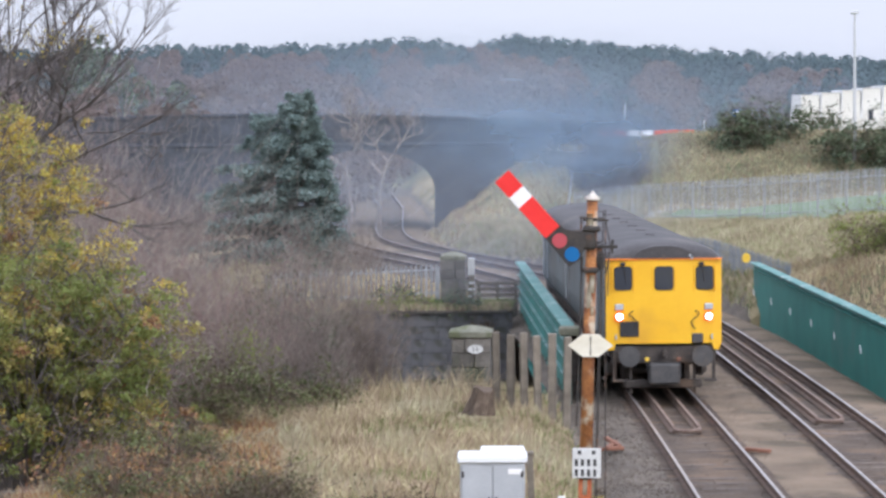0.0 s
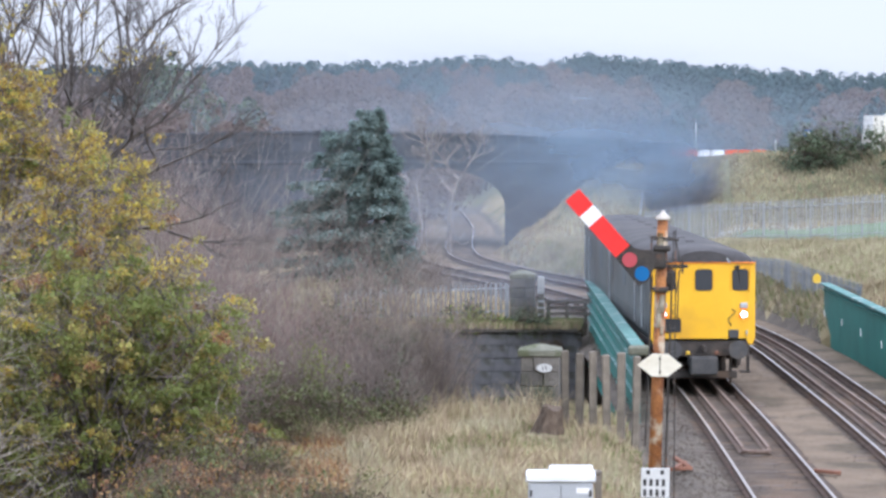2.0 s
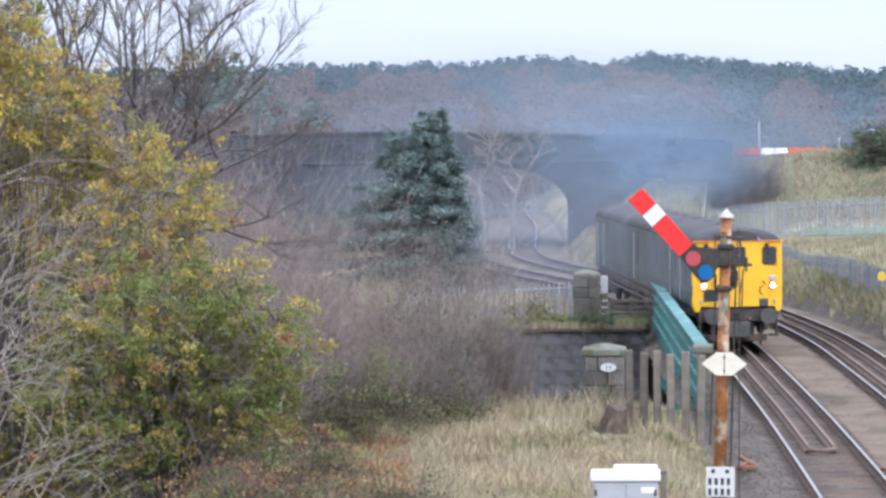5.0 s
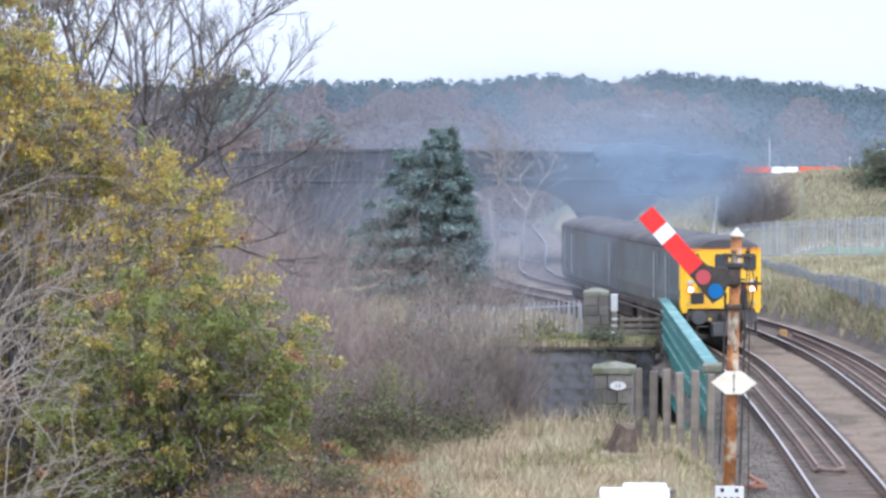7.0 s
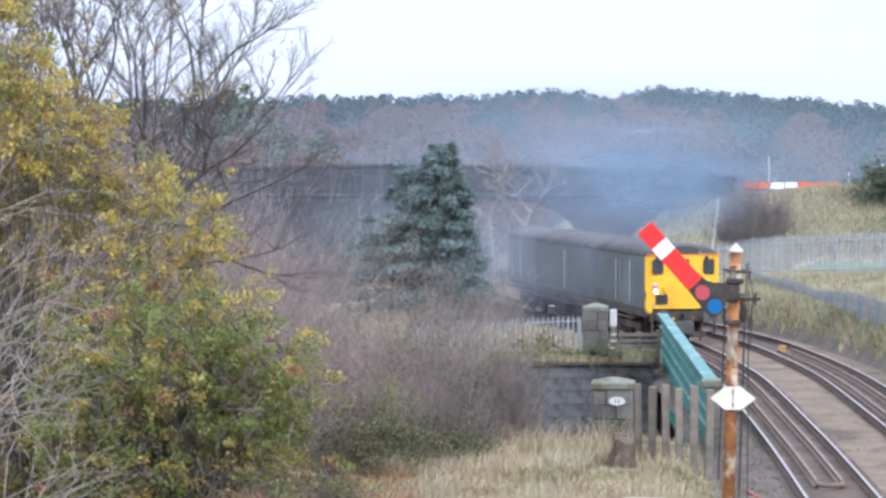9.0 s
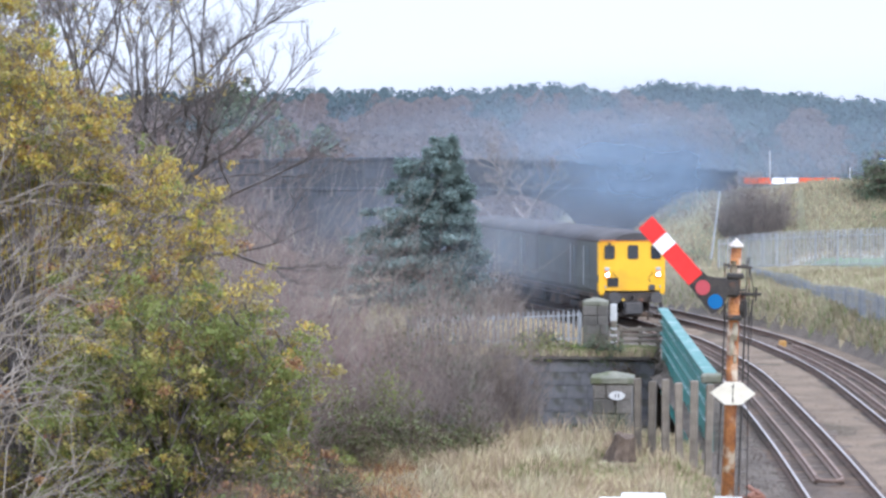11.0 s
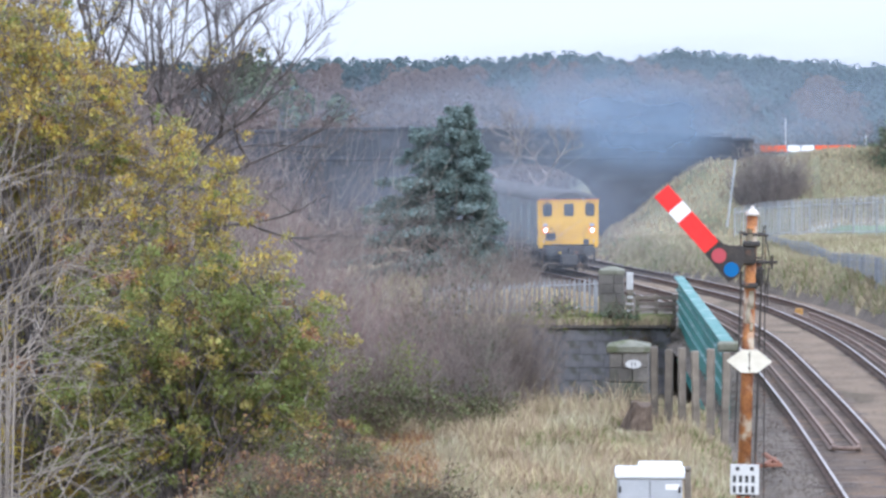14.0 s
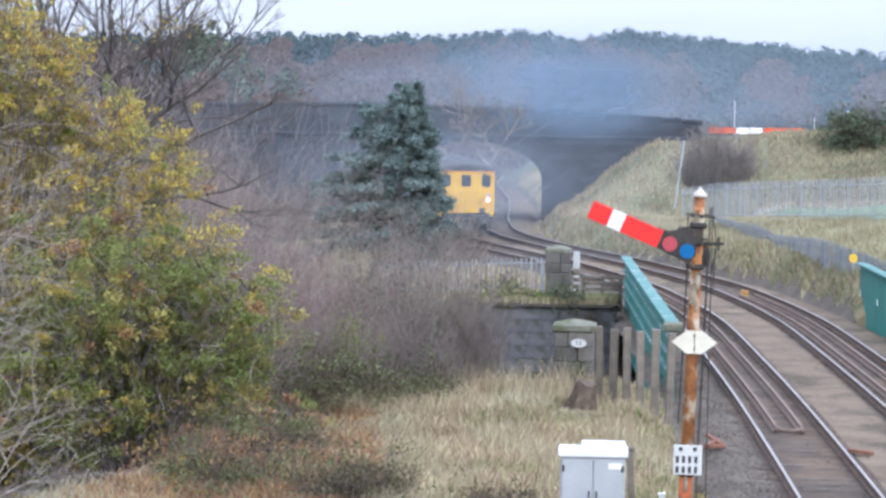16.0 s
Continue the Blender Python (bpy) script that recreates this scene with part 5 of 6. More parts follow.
def leafy_bush(name, label, x, y, z, clumps, mats, seed, leaf=0.055, per=420, trunkmat=BARK, twiggy=3):
    """clumps: (dx, dy, dz, radius) of the crown's lobes."""
    t = thing(name, label, "bush", pose(x, y, z))
    rng = random.Random(seed)
    bv, bf, gv, gf = [], [], [], []
    for dx, dy, dz, r in clumps:
        mid = (dx * 0.4 + rng.gauss(0, 0.15), dy * 0.4 + rng.gauss(0, 0.15), dz * 0.55)
        stick(bv, bf, (rng.gauss(0, 0.15), rng.gauss(0, 0.15), -0.3), mid, 0.035, 0.022)
        stick(bv, bf, mid, (dx, dy, dz), 0.022, 0.010)
        for _ in range(10):
            stick(bv, bf, (dx, dy, dz), (dx + rng.gauss(0, r * 0.55), dy + rng.gauss(0, r * 0.5), dz + rng.gauss(0.2, r * 0.55)), 0.011, 0.004)
        if trunkmat is BARK:
            for _ in range(twiggy):
                grow(gv, gf, (dx + rng.gauss(0, r * 0.3), dy, dz - r * 0.5), (rng.gauss(0, 0.7), rng.gauss(0, 0.5), rng.uniform(0.1, 1)), r * rng.uniform(0.6, 1.0), 0.011, 2, rng, None, 0.3, 0.5, (2, 2), 0.75)
    mesh_part("branchwork", bv, bf, trunkmat, t)
    iv, jf = gv, gf
    for dx, dy, dz, r in clumps:
        for _ in range(int((20 * twiggy if trunkmat is BARK else 26) * r / 0.6)):
            p = Vector((dx + rng.gauss(0, r * 0.6), dy + rng.gauss(0, r * 0.5), dz + rng.gauss(0, r * 0.6)))
            q = p + Vector((rng.gauss(0, 0.25), rng.gauss(0, 0.25), rng.gauss(0.15, 0.25))) * (1.5 if r > 0.62 else 0.4)
            stick(iv, jf, p, q, 0.008, 0.003)
    tagged(mesh_part("twig_mass", iv, jf, TWIG if trunkmat is BARK else trunkmat, t), kind="stuff")
    groups = {}
    for i, (dx, dy, dz, r) in enumerate(clumps):
        for _ in range(13):
            vs, fs = groups.setdefault(mats(dx, dz, rng), ([], []))
            c = (dx + rng.gauss(0, r * 0.52), dy + rng.gauss(0, r * 0.45), dz + rng.gauss(0, r * 0.50))
            q = r * rng.uniform(0.22, 0.50)
            leaf_cloud(vs, fs, c, (q * 1.15, q, q * 0.8), max(4, int(per * r * r / 13)), leaf, rng, 0.0, 0.0)
    for mi, (vs, fs) in groups.items():
        mesh_part("foliage", vs, fs, mi, t)
    return t


def twig_thicket(name, label, x, y, z, w, d, h, n, material, seed, extra=None, r=0.007):
    """A thicket of fine upright bare stems with side twigs, thinning upwards."""
    t = thing(name, label, "bush", pose(x, y, z))
    rng = random.Random(seed)
    vs, fs, tv, tf = [], [], [], []
    for _ in range(n):
        a, q = rng.uniform(0, math.tau), math.sqrt(rng.random())
        px, py = q * w * math.cos(a), q * d * math.sin(a)
        top = h * (1 - 0.55 * q * q) * rng.uniform(0.6, 1.05)
        p = Vector((px * 0.75, py * 0.75, -0.2))
        dvec = Vector((px * 0.22 / w * h * 0.5 + rng.gauss(0, 0.18), py * 0.1 + rng.gauss(0, 0.18), 1)).normalized()
        for k in range(4):
            nq = p + dvec * top / 4
            stick(vs, fs, p, nq, r * (1.3 - 0.25 * k), r * (1.05 - 0.25 * k))
            for _ in range(2 if k else 1):
                e = (dvec + Vector((rng.gauss(0, 0.6), rng.gauss(0, 0.6), rng.gauss(0.1, 0.3)))).normalized()
                stick(tv, tf, nq, nq + e * top * rng.uniform(0.12, 0.28), r * 0.6, r * 0.3)
            p = nq
            dvec = (dvec + Vector((rng.gauss(0, 0.12), rng.gauss(0, 0.12), 0))).normalized()
    tagged(mesh_part("stem_mass", vs, fs, material, t), kind="stuff")
    tagged(mesh_part("twig_mass", tv, tf, material, t), kind="stuff")
    if extra:
        m, cnt, size = extra
        lv, lf = [], []
        for _ in range(14):
            a, q = rng.uniform(0, math.tau), math.sqrt(rng.random())
            leaf_cloud(lv, lf, (q * w * math.cos(a), q * d * math.sin(a), h * rng.uniform(0.15, 0.7)), (w * 0.3, d * 0.3, h * 0.2), cnt // 14, size, rng)
        mesh_part("foliage", lv, lf, m, t)
    return t


def conifer(x, y, z, h, w, seed, label):
    """A broad tree, fuller on its open side, in drooping tiers."""
    t = thing("conifer", label, "tree", pose(x, y, z))
    rng = random.Random(seed)
    bm = tubed((0, 0, -0.3), (0, 0, h * 0.97), 0.16, 0.02, 8)
    part("trunk", bm, BARK, t)
    vs, fs, bv, bf = [], [], [], []
    tiers = 19
    for k in range(tiers):
        u = (k + 0.5) / tiers
        zz = h * (0.05 + 0.95 * u)
        reach = w * (1 - u) ** 0.55 * (0.84 + 0.16 * math.sin(k * 2.4 + 1)) + 0.10
        for b in range(12):
            if rng.random() < 0.10:
                continue
            a = b / 12 * math.tau + rng.uniform(-0.3, 0.3)
            rr = reach * rng.uniform(0.65, 1.15) * (1.0 - 0.52 * math.cos(a))
            tip = Vector((rr * math.cos(a), rr * math.sin(a), zz - 0.12 * rr + rng.uniform(-0.2, 0.2)))
            stick(bv, bf, (0, 0, zz), tip, 0.03, 0.01)
            for s in (0.3, 0.5, 0.7, 0.85, 1.0):
                c = Vector((0, 0, zz)).lerp(tip, s)
                k2 = 0.20 * reach * (1.15 - 0.6 * s) + 0.13
                leaf_cloud(vs, fs, tuple(c), (k2, k2, 0.24), int(45 + 34 * rr * s), 0.076, rng, 0.3, 0.1)
    mesh_part("branchwork", bv, bf, BARK, t)
    mesh_part("foliage", vs, fs, NEEDLE, t, "blue-green needle sprays")


conifer(-11.9, 117.0, -0.2, 7.7, 3.9, 4, "broad blue-green conifer standing beside the railway curve")


def big_bush(name, label, x, y, z, rng_seed, n, outline, pick, leaf, per, twiggy=2):
    """outline(u) gives the lobes' reach to both sides at the share u of the height."""
    rng = random.Random(rng_seed)
    clumps = []
    for _ in range(n):
        u = rng.random()
        lo, hi, top = outline(u)
        clumps.append((rng.uniform(lo, hi), rng.uniform(-1.5, 1.5), 0.3 + top * u, rng.uniform(0.45, 0.85)))
    leafy_bush(name, label, x, y, z, clumps, pick, rng_seed + 1, leaf, per, BARK, twiggy)


def pick_yellow(dx, dz, r):
    k = r.random()
    return LEAFY if k < 0.52 else (LEAFO if k < 0.84 else (LEAFG if k < 0.96 else LEAFB))


def pick_green(dx, dz, r):
    k = r.random()
    return LEAFG if k < 0.66 else (LEAFO if k < 0.89 else (LEAFY if k < 0.96 else LEAFB))


big_bush("yellowing_tree", "tall bushy tree with yellow autumn leaves", -14.6, 57.0, -1.0, 21, 120,
         lambda u: (-3.0, 2.5 + 2.0 * (1 - abs(u - 0.45) * 1.6) - 3.6 * max(0, u - 0.62) * 2.6, 10.6), pick_yellow, 0.046, 1500)
big_bush("yellowing_tree", "tall spreading tree with golden-yellow leaves among bare branches", -16.9, 59.5, -1.0, 31, 130,
         lambda u: (-2.6, 2.5 - 1.6 * max(0, u - 0.5) * 2, 13.4), pick_yellow, 0.046, 1650)
big_bush("fading_bush", "broad bush of fading green and yellow leaves beside dry grass", -11.2, 54.6, -1.1, 27, 125,
         lambda u: (-2.4, 4.0 - 1.9 * u, 4.7), pick_green, 0.045, 2000, 1)
big_bush("yellowing_tree", "bushy tree with dense yellow and olive leaves", -11.9, 59.0, -1.0, 29, 54,
         lambda u: (-1.6, 1.9 - 0.9 * u, 7.0), pick_yellow, 0.046, 1500)


def limbed_tree(x, y, z, h, seed, label, limbs, thick=0.13, leaves=0, depth=5):
    """A trunk up to h with chosen limbs: (sideways, upwards, reach, start height)."""
    t = thing("bare_tree", label, "tree", pose(x, y, z))
    rng = random.Random(seed)
    tv, tf, lv, lf = [], [], [], []
    stick(tv, tf, (0, 0, -0.5), (0.1, 0, h * 0.5), thick * 1.5, thick * 1.2)
    stick(tv, tf, (0.1, 0, h * 0.5), (0.0, 0, h), thick * 1.2, thick * 0.8)
    mesh_part("trunk", tv, tf, BARK, t)
    for dx, dz, reach, h0 in limbs:
        vs, fs, tips = [], [], []
        grow(vs, fs, (0.05, 0, h0), (dx, rng.gauss(0, 0.15), dz), reach * 0.36, thick * 0.52, depth, rng, tips, 0.22, 0.42, (2, 3), 0.70)
        mesh_part("limb", vs, fs, BARK, t, "bare forking limb")
        for tip in tips:
            if leaves and rng.random() < 0.5:
                leaf_cloud(lv, lf, tuple(tip), (0.16, 0.16, 0.14), leaves, 0.04, rng)
    if leaves:
        mesh_part("foliage", lv, lf, LEAFY, t, "last yellow leaves on thin twigs")
    return t


limbed_tree(-13.1, 64.0, -2.0, 8.6, 33, "tall bare tree with long limbs reaching over the thicket",
            [(-0.35, 1, 5.2, 8.4), (0.15, 1, 5.6, 8.6), (0.6, 1, 5.4, 8.2), (0.85, 0.75, 5.2, 8.0), (1, 0.28, 4.6, 7.4), (1, 0.05, 4.2, 6.6), (-0.7, 0.8, 4.6, 8.0), (0.5, 0.6, 4.2, 7.6)], 0.12)
limbed_tree(-13.9, 65.2, -2.0, 8.4, 52, "bare tree with a dense crown of fine twigs",
            [(-0.2, 1, 4.8, 8.2), (0.3, 1, 5.2, 8.4), (0.7, 0.9, 5.0, 8.0), (0.9, 0.45, 4.6, 7.4)], 0.09, 0, 6)
limbed_tree(-15.8, 66.0, -2.0, 8.8, 37, "bare grey-brown tree behind yellowing bushes",
            [(-0.4, 1, 5.4, 8.4), (0.1, 1, 6.0, 8.8), (0.5, 1, 5.6, 8.4), (0.9, 0.6, 5.0, 7.8), (-0.9, 0.6, 5.0, 8.0), (1, 0.15, 4.4, 6.8)], 0.13)
limbed_tree(-14.6, 61.5, -1.6, 8.2, 43, "slender bare tree standing among yellow leaves",
            [(-0.5, 1, 5.0, 8.0), (0.0, 1, 5.4, 8.2), (0.4, 1, 5.2, 8.0), (-0.8, 0.7, 4.6, 7.6), (0.8, 0.8, 4.6, 7.6)], 0.10, 1, 5)
limbed_tree(-19.0, 67.0, -2.0, 9.0, 41, "tall bare tree with a fine twiggy crown",
            [(-0.4, 1, 5.4, 8.4), (0.1, 1, 6.0, 8.8), (0.5, 1, 5.6, 8.4), (0.9, 0.6, 5.0, 7.8), (-0.9, 0.6, 5.0, 8.0)], 0.14)


def pale_shrub(x, y, seed, low, high, n=17):
    """Whippy stems that rise from the ground and arch over between the heights low and high."""
    z = height(x, y)
    t = thing("bare_shrub", "leafless pale grey shrub with arching whippy twigs", "bush", pose(x, y, z))
    rng = random.Random(seed)
    for _ in range(n):
        vs, fs = [], []
        start = (rng.gauss(0, 0.3), rng.gauss(0, 0.3), rng.uniform(low, high))
        stick(vs, fs, (start[0] * 0.6, start[1] * 0.6, -0.3), start, 0.018, 0.013)
        grow(vs, fs, start, (rng.gauss(0.75, 0.45), rng.gauss(0, 0.35), 0.5), rng.uniform(0.9, 1.4), 0.013, 2, rng, None, rng.uniform(-0.25, 0.3), 0.5, (2, 2), 0.75)
        mesh_part("branch", vs, fs, PALETWIG, t)


pale_shrub(-10.9, 40.0, 5, 0.4, 1.8, 12)
pale_shrub(-11.4, 40.6, 6, 2.0, 3.4)
pale_shrub(-11.0, 39.4, 7, 3.2, 4.6)
pale_shrub(-10.4, 39.0, 8, 0.0, 1.3, 10)
pale_shrub(-11.5, 40.2, 9, 4.2, 6.0, 14)

thickets = [
    # x, y, w, d, h, count, material, foliage
    (-8.6, 64.5, 1.7, 1.3, 4.6, 520, TWIGRED, (GORSE, 1400, 0.035)), (-11.0, 68.0, 2.2, 1.8, 7.4, 520, TWIGRED, None), (-7.0, 66.5, 1.5, 1.2, 4.6, 520, TWIG, (GORSE, 1400, 0.035)),
    (-6.4, 63.0, 1.3, 1.0, 2.6, 420, TWIG, (GORSE, 1800, 0.035)), (-6.3, 69.5, 1.2, 1.0, 4.2, 480, TWIG, (GORSE, 900, 0.035)), (-7.6, 72.0, 1.7, 1.4, 4.7, 520, TWIGRED, (GORSE, 900, 0.035)),
    (-11.5, 75.0, 2.0, 1.5, 8.2, 520, TWIGRED, None), (-14.6, 79.0, 2.2, 1.6, 12.4, 1000, TWIG, None), (-17.4, 82.0, 2.6, 1.6, 13.4, 900, TWIG, None),
    (-9.8, 60.6, 1.6, 1.0, 3.0, 420, TWIG, (LEAFG, 2200, 0.035)), (-5.5, 66.9, 0.8, 0.8, 3.4, 300, TWIG, None), (-10.3, 66.5, 1.6, 1.2, 6.2, 420, TWIGRED, None),
    (-8.0, 61.5, 1.3, 1.0, 2.8, 420, TWIG, (LEAFG, 1800, 0.032)), (-13.9, 87.0, 1.7, 1.2, 10.2, 800, TWIGRED, None), (-8.0, 88.5, 1.8, 1.0, 2.8, 420, TWIG, None),
    (-18.6, 108.0, 1.8, 1.4, 5.2, 420, TWIGRED, None), (-20.6, 112.0, 2.2, 1.6, 6.4, 420, TWIG, None), (-22.0, 118.0, 2.4, 1.6, 7.4, 420, TWIGRED, None),
    (-9.4, 112.0, 1.3, 1.0, 2.2, 260, TWIG, None), (-11.5, 109.0, 1.6, 1.0, 2.2, 300, TWIG, None), (-24.0, 124.0, 2.4, 2.0, 7.4, 420, TWIG, None),
    (-26.0, 130.0, 3.0, 2.0, 8.6, 420, TWIGRED, None), (-15.0, 128.0, 1.4, 0.8, 4.6, 260, TWIG, None), (-12.9, 151.0, 1.6, 0.8, 1.2, 160, TWIG, None),
    (-22.0, 141.0, 2.2, 1.4, 3.4, 300, TWIG, None), (-27.5, 140.0, 2.4, 1.6, 5.6, 420, TWIGRED, None), (-19.4, 138.0, 1.6, 1.2, 3.2, 320, TWIG, None), (-24.5, 139.0, 2.0, 1.4, 4.0, 360, TWIGRED, None), (-15.6, 98.0, 1.5, 1.2, 4.4, 520, TWIGRED, None), (-17.6, 95.0, 1.6, 1.2, 5.4, 520, TWIG, None),
    (-14.6, 72.0, 1.7, 1.2, 14.0, 700, PALEBUSH, None), (-12.7, 74.5, 1.2, 1.0, 11.6, 420, PALEBUSH, None), (-30.0, 142.0, 2.8, 1.6, 7.0, 420, TWIG, None),
    (-20.0, 88.0, 2.8, 1.8, 11.0, 520, TWIGRED, None), (-18.5, 76.0, 2.6, 1.8, 12.5, 520, TWIG, None),
]
for k, (x, y, w, d, h, n, m, ex) in enumerate(thickets):
    twig_thicket("bare_thicket", "leafless purple-brown thicket of fine upright stems" if m is TWIGRED else "tall pale grey-brown leafless thicket" if m is PALEBUSH else "grey-brown leafless thicket of fine twigs on the bank",
                 x, y, height(x, y), w, d, h, n, m, 60 + k, ex)
# bare tree in front of the arch
bare_tree(-13.0, 151.5, -0.2, 8.2, 40, "bare pale-twigged tree in front of the arch", 6, TWIG, (0.1, 0), 0.60, 0.13)
bare_tree(-11.3, 150.5, -0.2, 9.0, 41, "bare tree spreading wide before the bridge", 6, TWIG, (0.1, 0), 0.66, 0.14)
# plants on the far banks
twig_thicket("bare_thicket", "dark leafless bush at the end of the bridge parapet", 1.2, 151.0, height(1.2, 151.0), 2.2, 1.5, 3.6, 900, TWIG, 90, None, 0.012)


def round_bush(label, x, y, r, h, material, seed, n=9, leaf=0.09, per=260, z=None):
    rng = random.Random(seed)
    cl = [(rng.uniform(-r, r) * 0.75, rng.uniform(-r, r) * 0.5, h * rng.uniform(0.25, 0.8), r * rng.uniform(0.35, 0.6)) for _ in range(n)]
    leafy_bush("evergreen_bush" if material is GORSE else "low_bush", label, x, y, height(x, y) if z is None else z, cl, lambda a, b, c: material, seed, leaf, per, TREEROOT)


round_bush("dark green gorse bush on the grassy bank", 9.95, 155.0, 2.7, 1.5, GORSE, 71, 18)
round_bush("dark green rounded gorse bush on the bank", 15.2, 152.0, 2.6, 1.5, GORSE, 72, 18)
round_bush("dark green gorse bush on the grassy bank", 13.6, 166.0, 1.6, 1.4, GORSE, 73, 8)
round_bush("olive yellowing bush beside the fence", 9.9, 93.6, 1.5, 2.0, LEAFG, 74, 20, 0.05, 560, 1.1)
round_bush("small dark green bramble by the palisade fence", -6.6, 94.6, 0.7, 1.0, GORSE, 75, 7, 0.05, 300)
round_bush("dark ivy hanging over the abutment ledge", -4.2, BR1 - 1.0, 0.9, 0.5, GORSE, 81, 10, 0.045, 700, 0.1)
round_bush("mossy weeds on the abutment ledge", -6.0, BR1 - 0.9, 1.0, 0.4, LEAFG, 82, 10, 0.045, 600, 0.1)
round_bush("dark brambles against the girder end", -2.9, BR1 - 0.9, 0.6, 0.7, BRAMBLE, 83, 9, 0.045, 900, -0.2)
round_bush("dark brambles hanging down the abutment", -3.4, BR1 - 1.5, 0.6, 0.8, BRAMBLE, 87, 9, 0.045, 900, -0.9)
round_bush("dark brambles filling the gap under the timber fence", -3.3, 69.6, 0.9, 1.9, GORSE, 88, 14, 0.04, 1100, -1.6)
round_bush("brown brambles between the pier and the timber fence", -2.6, 70.4, 0.8, 1.6, BRAMBLE, 89, 12, 0.04, 1100, -1.6)
round_bush("dark olive leafy scrub at the foot of the thicket", -7.35, 60.2, 1.2, 2.4, OLIVELEAF, 91, 14, 0.04, 700, -0.9)
round_bush("dark olive leafy scrub at the foot of the thicket", -6.1, 61.2, 1.0, 1.5, OLIVELEAF, 92, 12, 0.04, 700, -0.5)
round_bush("dark olive leafy scrub at the foot of the thicket", -8.6, 59.0, 1.2, 2.6, OLIVELEAF, 93, 14, 0.04, 700, -0.9)
round_bush("low dark bramble on the dry bank", -5.5, 46.6, 1.2, 0.34, BRAMBLE, 76, 18, 0.032, 1500)
round_bush("dark brown weeds beside the equipment cabinet", -3.0, 46.2, 0.8, 0.26, BRAMBLE, 94, 12, 0.030, 1300)
round_bush("low green bramble on the dry bank", -7.4, 47.4, 1.6, 0.45, OLIVELEAF, 77, 10, 0.04, 700)
round_bush("small golden-leaved plant on the dry bank", -8.9, 48.0, 0.5, 0.45, LEAFY, 84, 9, 0.04, 5000)
round_bush("small yellow-green weed at the foot of the signal", 0.22, 51.0, 0.18, 0.25, LEAFY, 85, 4, 0.03, 3000)
round_bush("dark bramble mound among russet weeds", -8.0, 52.5, 1.1, 0.32, BRAMBLE, 86, 12, 0.035, 1300)
round_bush("russet bramble patch at the foot of the bushes", -8.8, 50.0, 1.7, 0.5, LEAFB, 78, 10, 0.04, 500)


# ---- grass ----
def blades(name, label, spots, n, hgt, material, seed, width=0.012, level=None):
    rng = random.Random(seed)
    vs, fs = [], []
    for _ in range(n):
        x, y = spots(rng)
        z = height(x, y) if level is None else level
        hh = hgt * rng.uniform(0.45, 1.2) * (0.7 + 0.5 * noise.noise((x * 0.8, y * 0.8, 2)))
        if abs(x + 2.43) < 0.7 and 58.0 < y < 63.0:         # trodden short before the stump
            hh *= 0.35
        dx, dy = rng.gauss(0, 0.28) * hh, rng.gauss(0, 0.28) * hh
        w = width * rng.uniform(0.6, 1.3)
        k = len(vs)
        vs += [(x - w, y, z - 0.03), (x + w, y, z - 0.03), (x + dx * 0.5 + w * 0.7, y + dy * 0.5, z + hh * 0.6), (x + dx * 0.5 - w * 0.7, y + dy * 0.5, z + hh * 0.6), (x + dx * 1.3, y + dy * 1.3, z + hh)]
        fs += [(k, k + 1, k + 2, k + 3), (k + 3, k + 2, k + 4)]
    tagged(mesh_part(name, vs, fs, material), label, "grass", kind="stuff")


def near_bank(rng):
    y = 36 + 31 * rng.random()
    return line_x(y) - 2.5 - (6.0 + 0.25 * (67 - y)) * rng.random() ** 0.9, y


def far_left(rng):
    y = rng.uniform(93.6, 112)
    return line_x(y) - 2.8 - 9 * rng.random(), y


def far_right(rng):
    y = rng.uniform(94, 142)
    lo, hi = line_x(y) + SPACING + 2.5, 0.5 + 0.322 * (142 - y)
    return rng.uniform(lo, max(lo + 0.5, hi)), y


def patchy_bank(rng):
    while True:
        x, y = near_bank(rng)
        if noise.noise((x * 0.7, y * 0.35, 9.0)) > 0.12:
            return x, y


def patchy_green(rng):
    while True:
        x, y = near_bank(rng)
        if noise.noise((x * 0.8, y * 0.4, 4.0)) > 0.22 or line_x(y) - x < 3.4:
            return x, y


def russet_edge(rng):
    y = rng.uniform(45, 60)
    return rng.uniform(-10.5 + 0.1 * (y - 45), -5.0 - 0.12 * (y - 45)), y


def bank_slope(rng):
    y = rng.uniform(142, 160)
    return rng.uniform(-9.0, 20.0), y


blades("dry_grass", "long dry straw-coloured grass on the bank", near_bank, 52000, 0.42, STRAW, 1)
blades("green_grass", "green tufts among the dry grass", near_bank, 12000, 0.22, GRASSG, 2)
blades("pale_seed_heads", "taller pale seeding grass in loose patches on the bank", patchy_bank, 9000, 0.62, PALESTRAW, 21, 0.009)
blades("green_grass", "olive green patches where the dry grass thins", patchy_green, 15000, 0.32, GRASSG, 22, 0.012)
blades("dead_bracken", "russet dead bracken and weeds at the foot of the bushes", russet_edge, 16000, 0.40, LEAFB, 9, 0.018)
blades("dry_grass", "dry grass along the far side of the bridge", far_left, 12000, 0.38, STRAW, 3, 0.016)
blades("dry_grass", "pale dry grass below the conifer", lambda r: (r.uniform(-19.0, -12.4), r.uniform(103, 114)), 9000, 0.75, PALESTRAW, 23, 0.02)
blades("dry_grass", "dry yellow grass along the curve", far_right, 42000, 0.45, PALESTRAW, 4, 0.02)
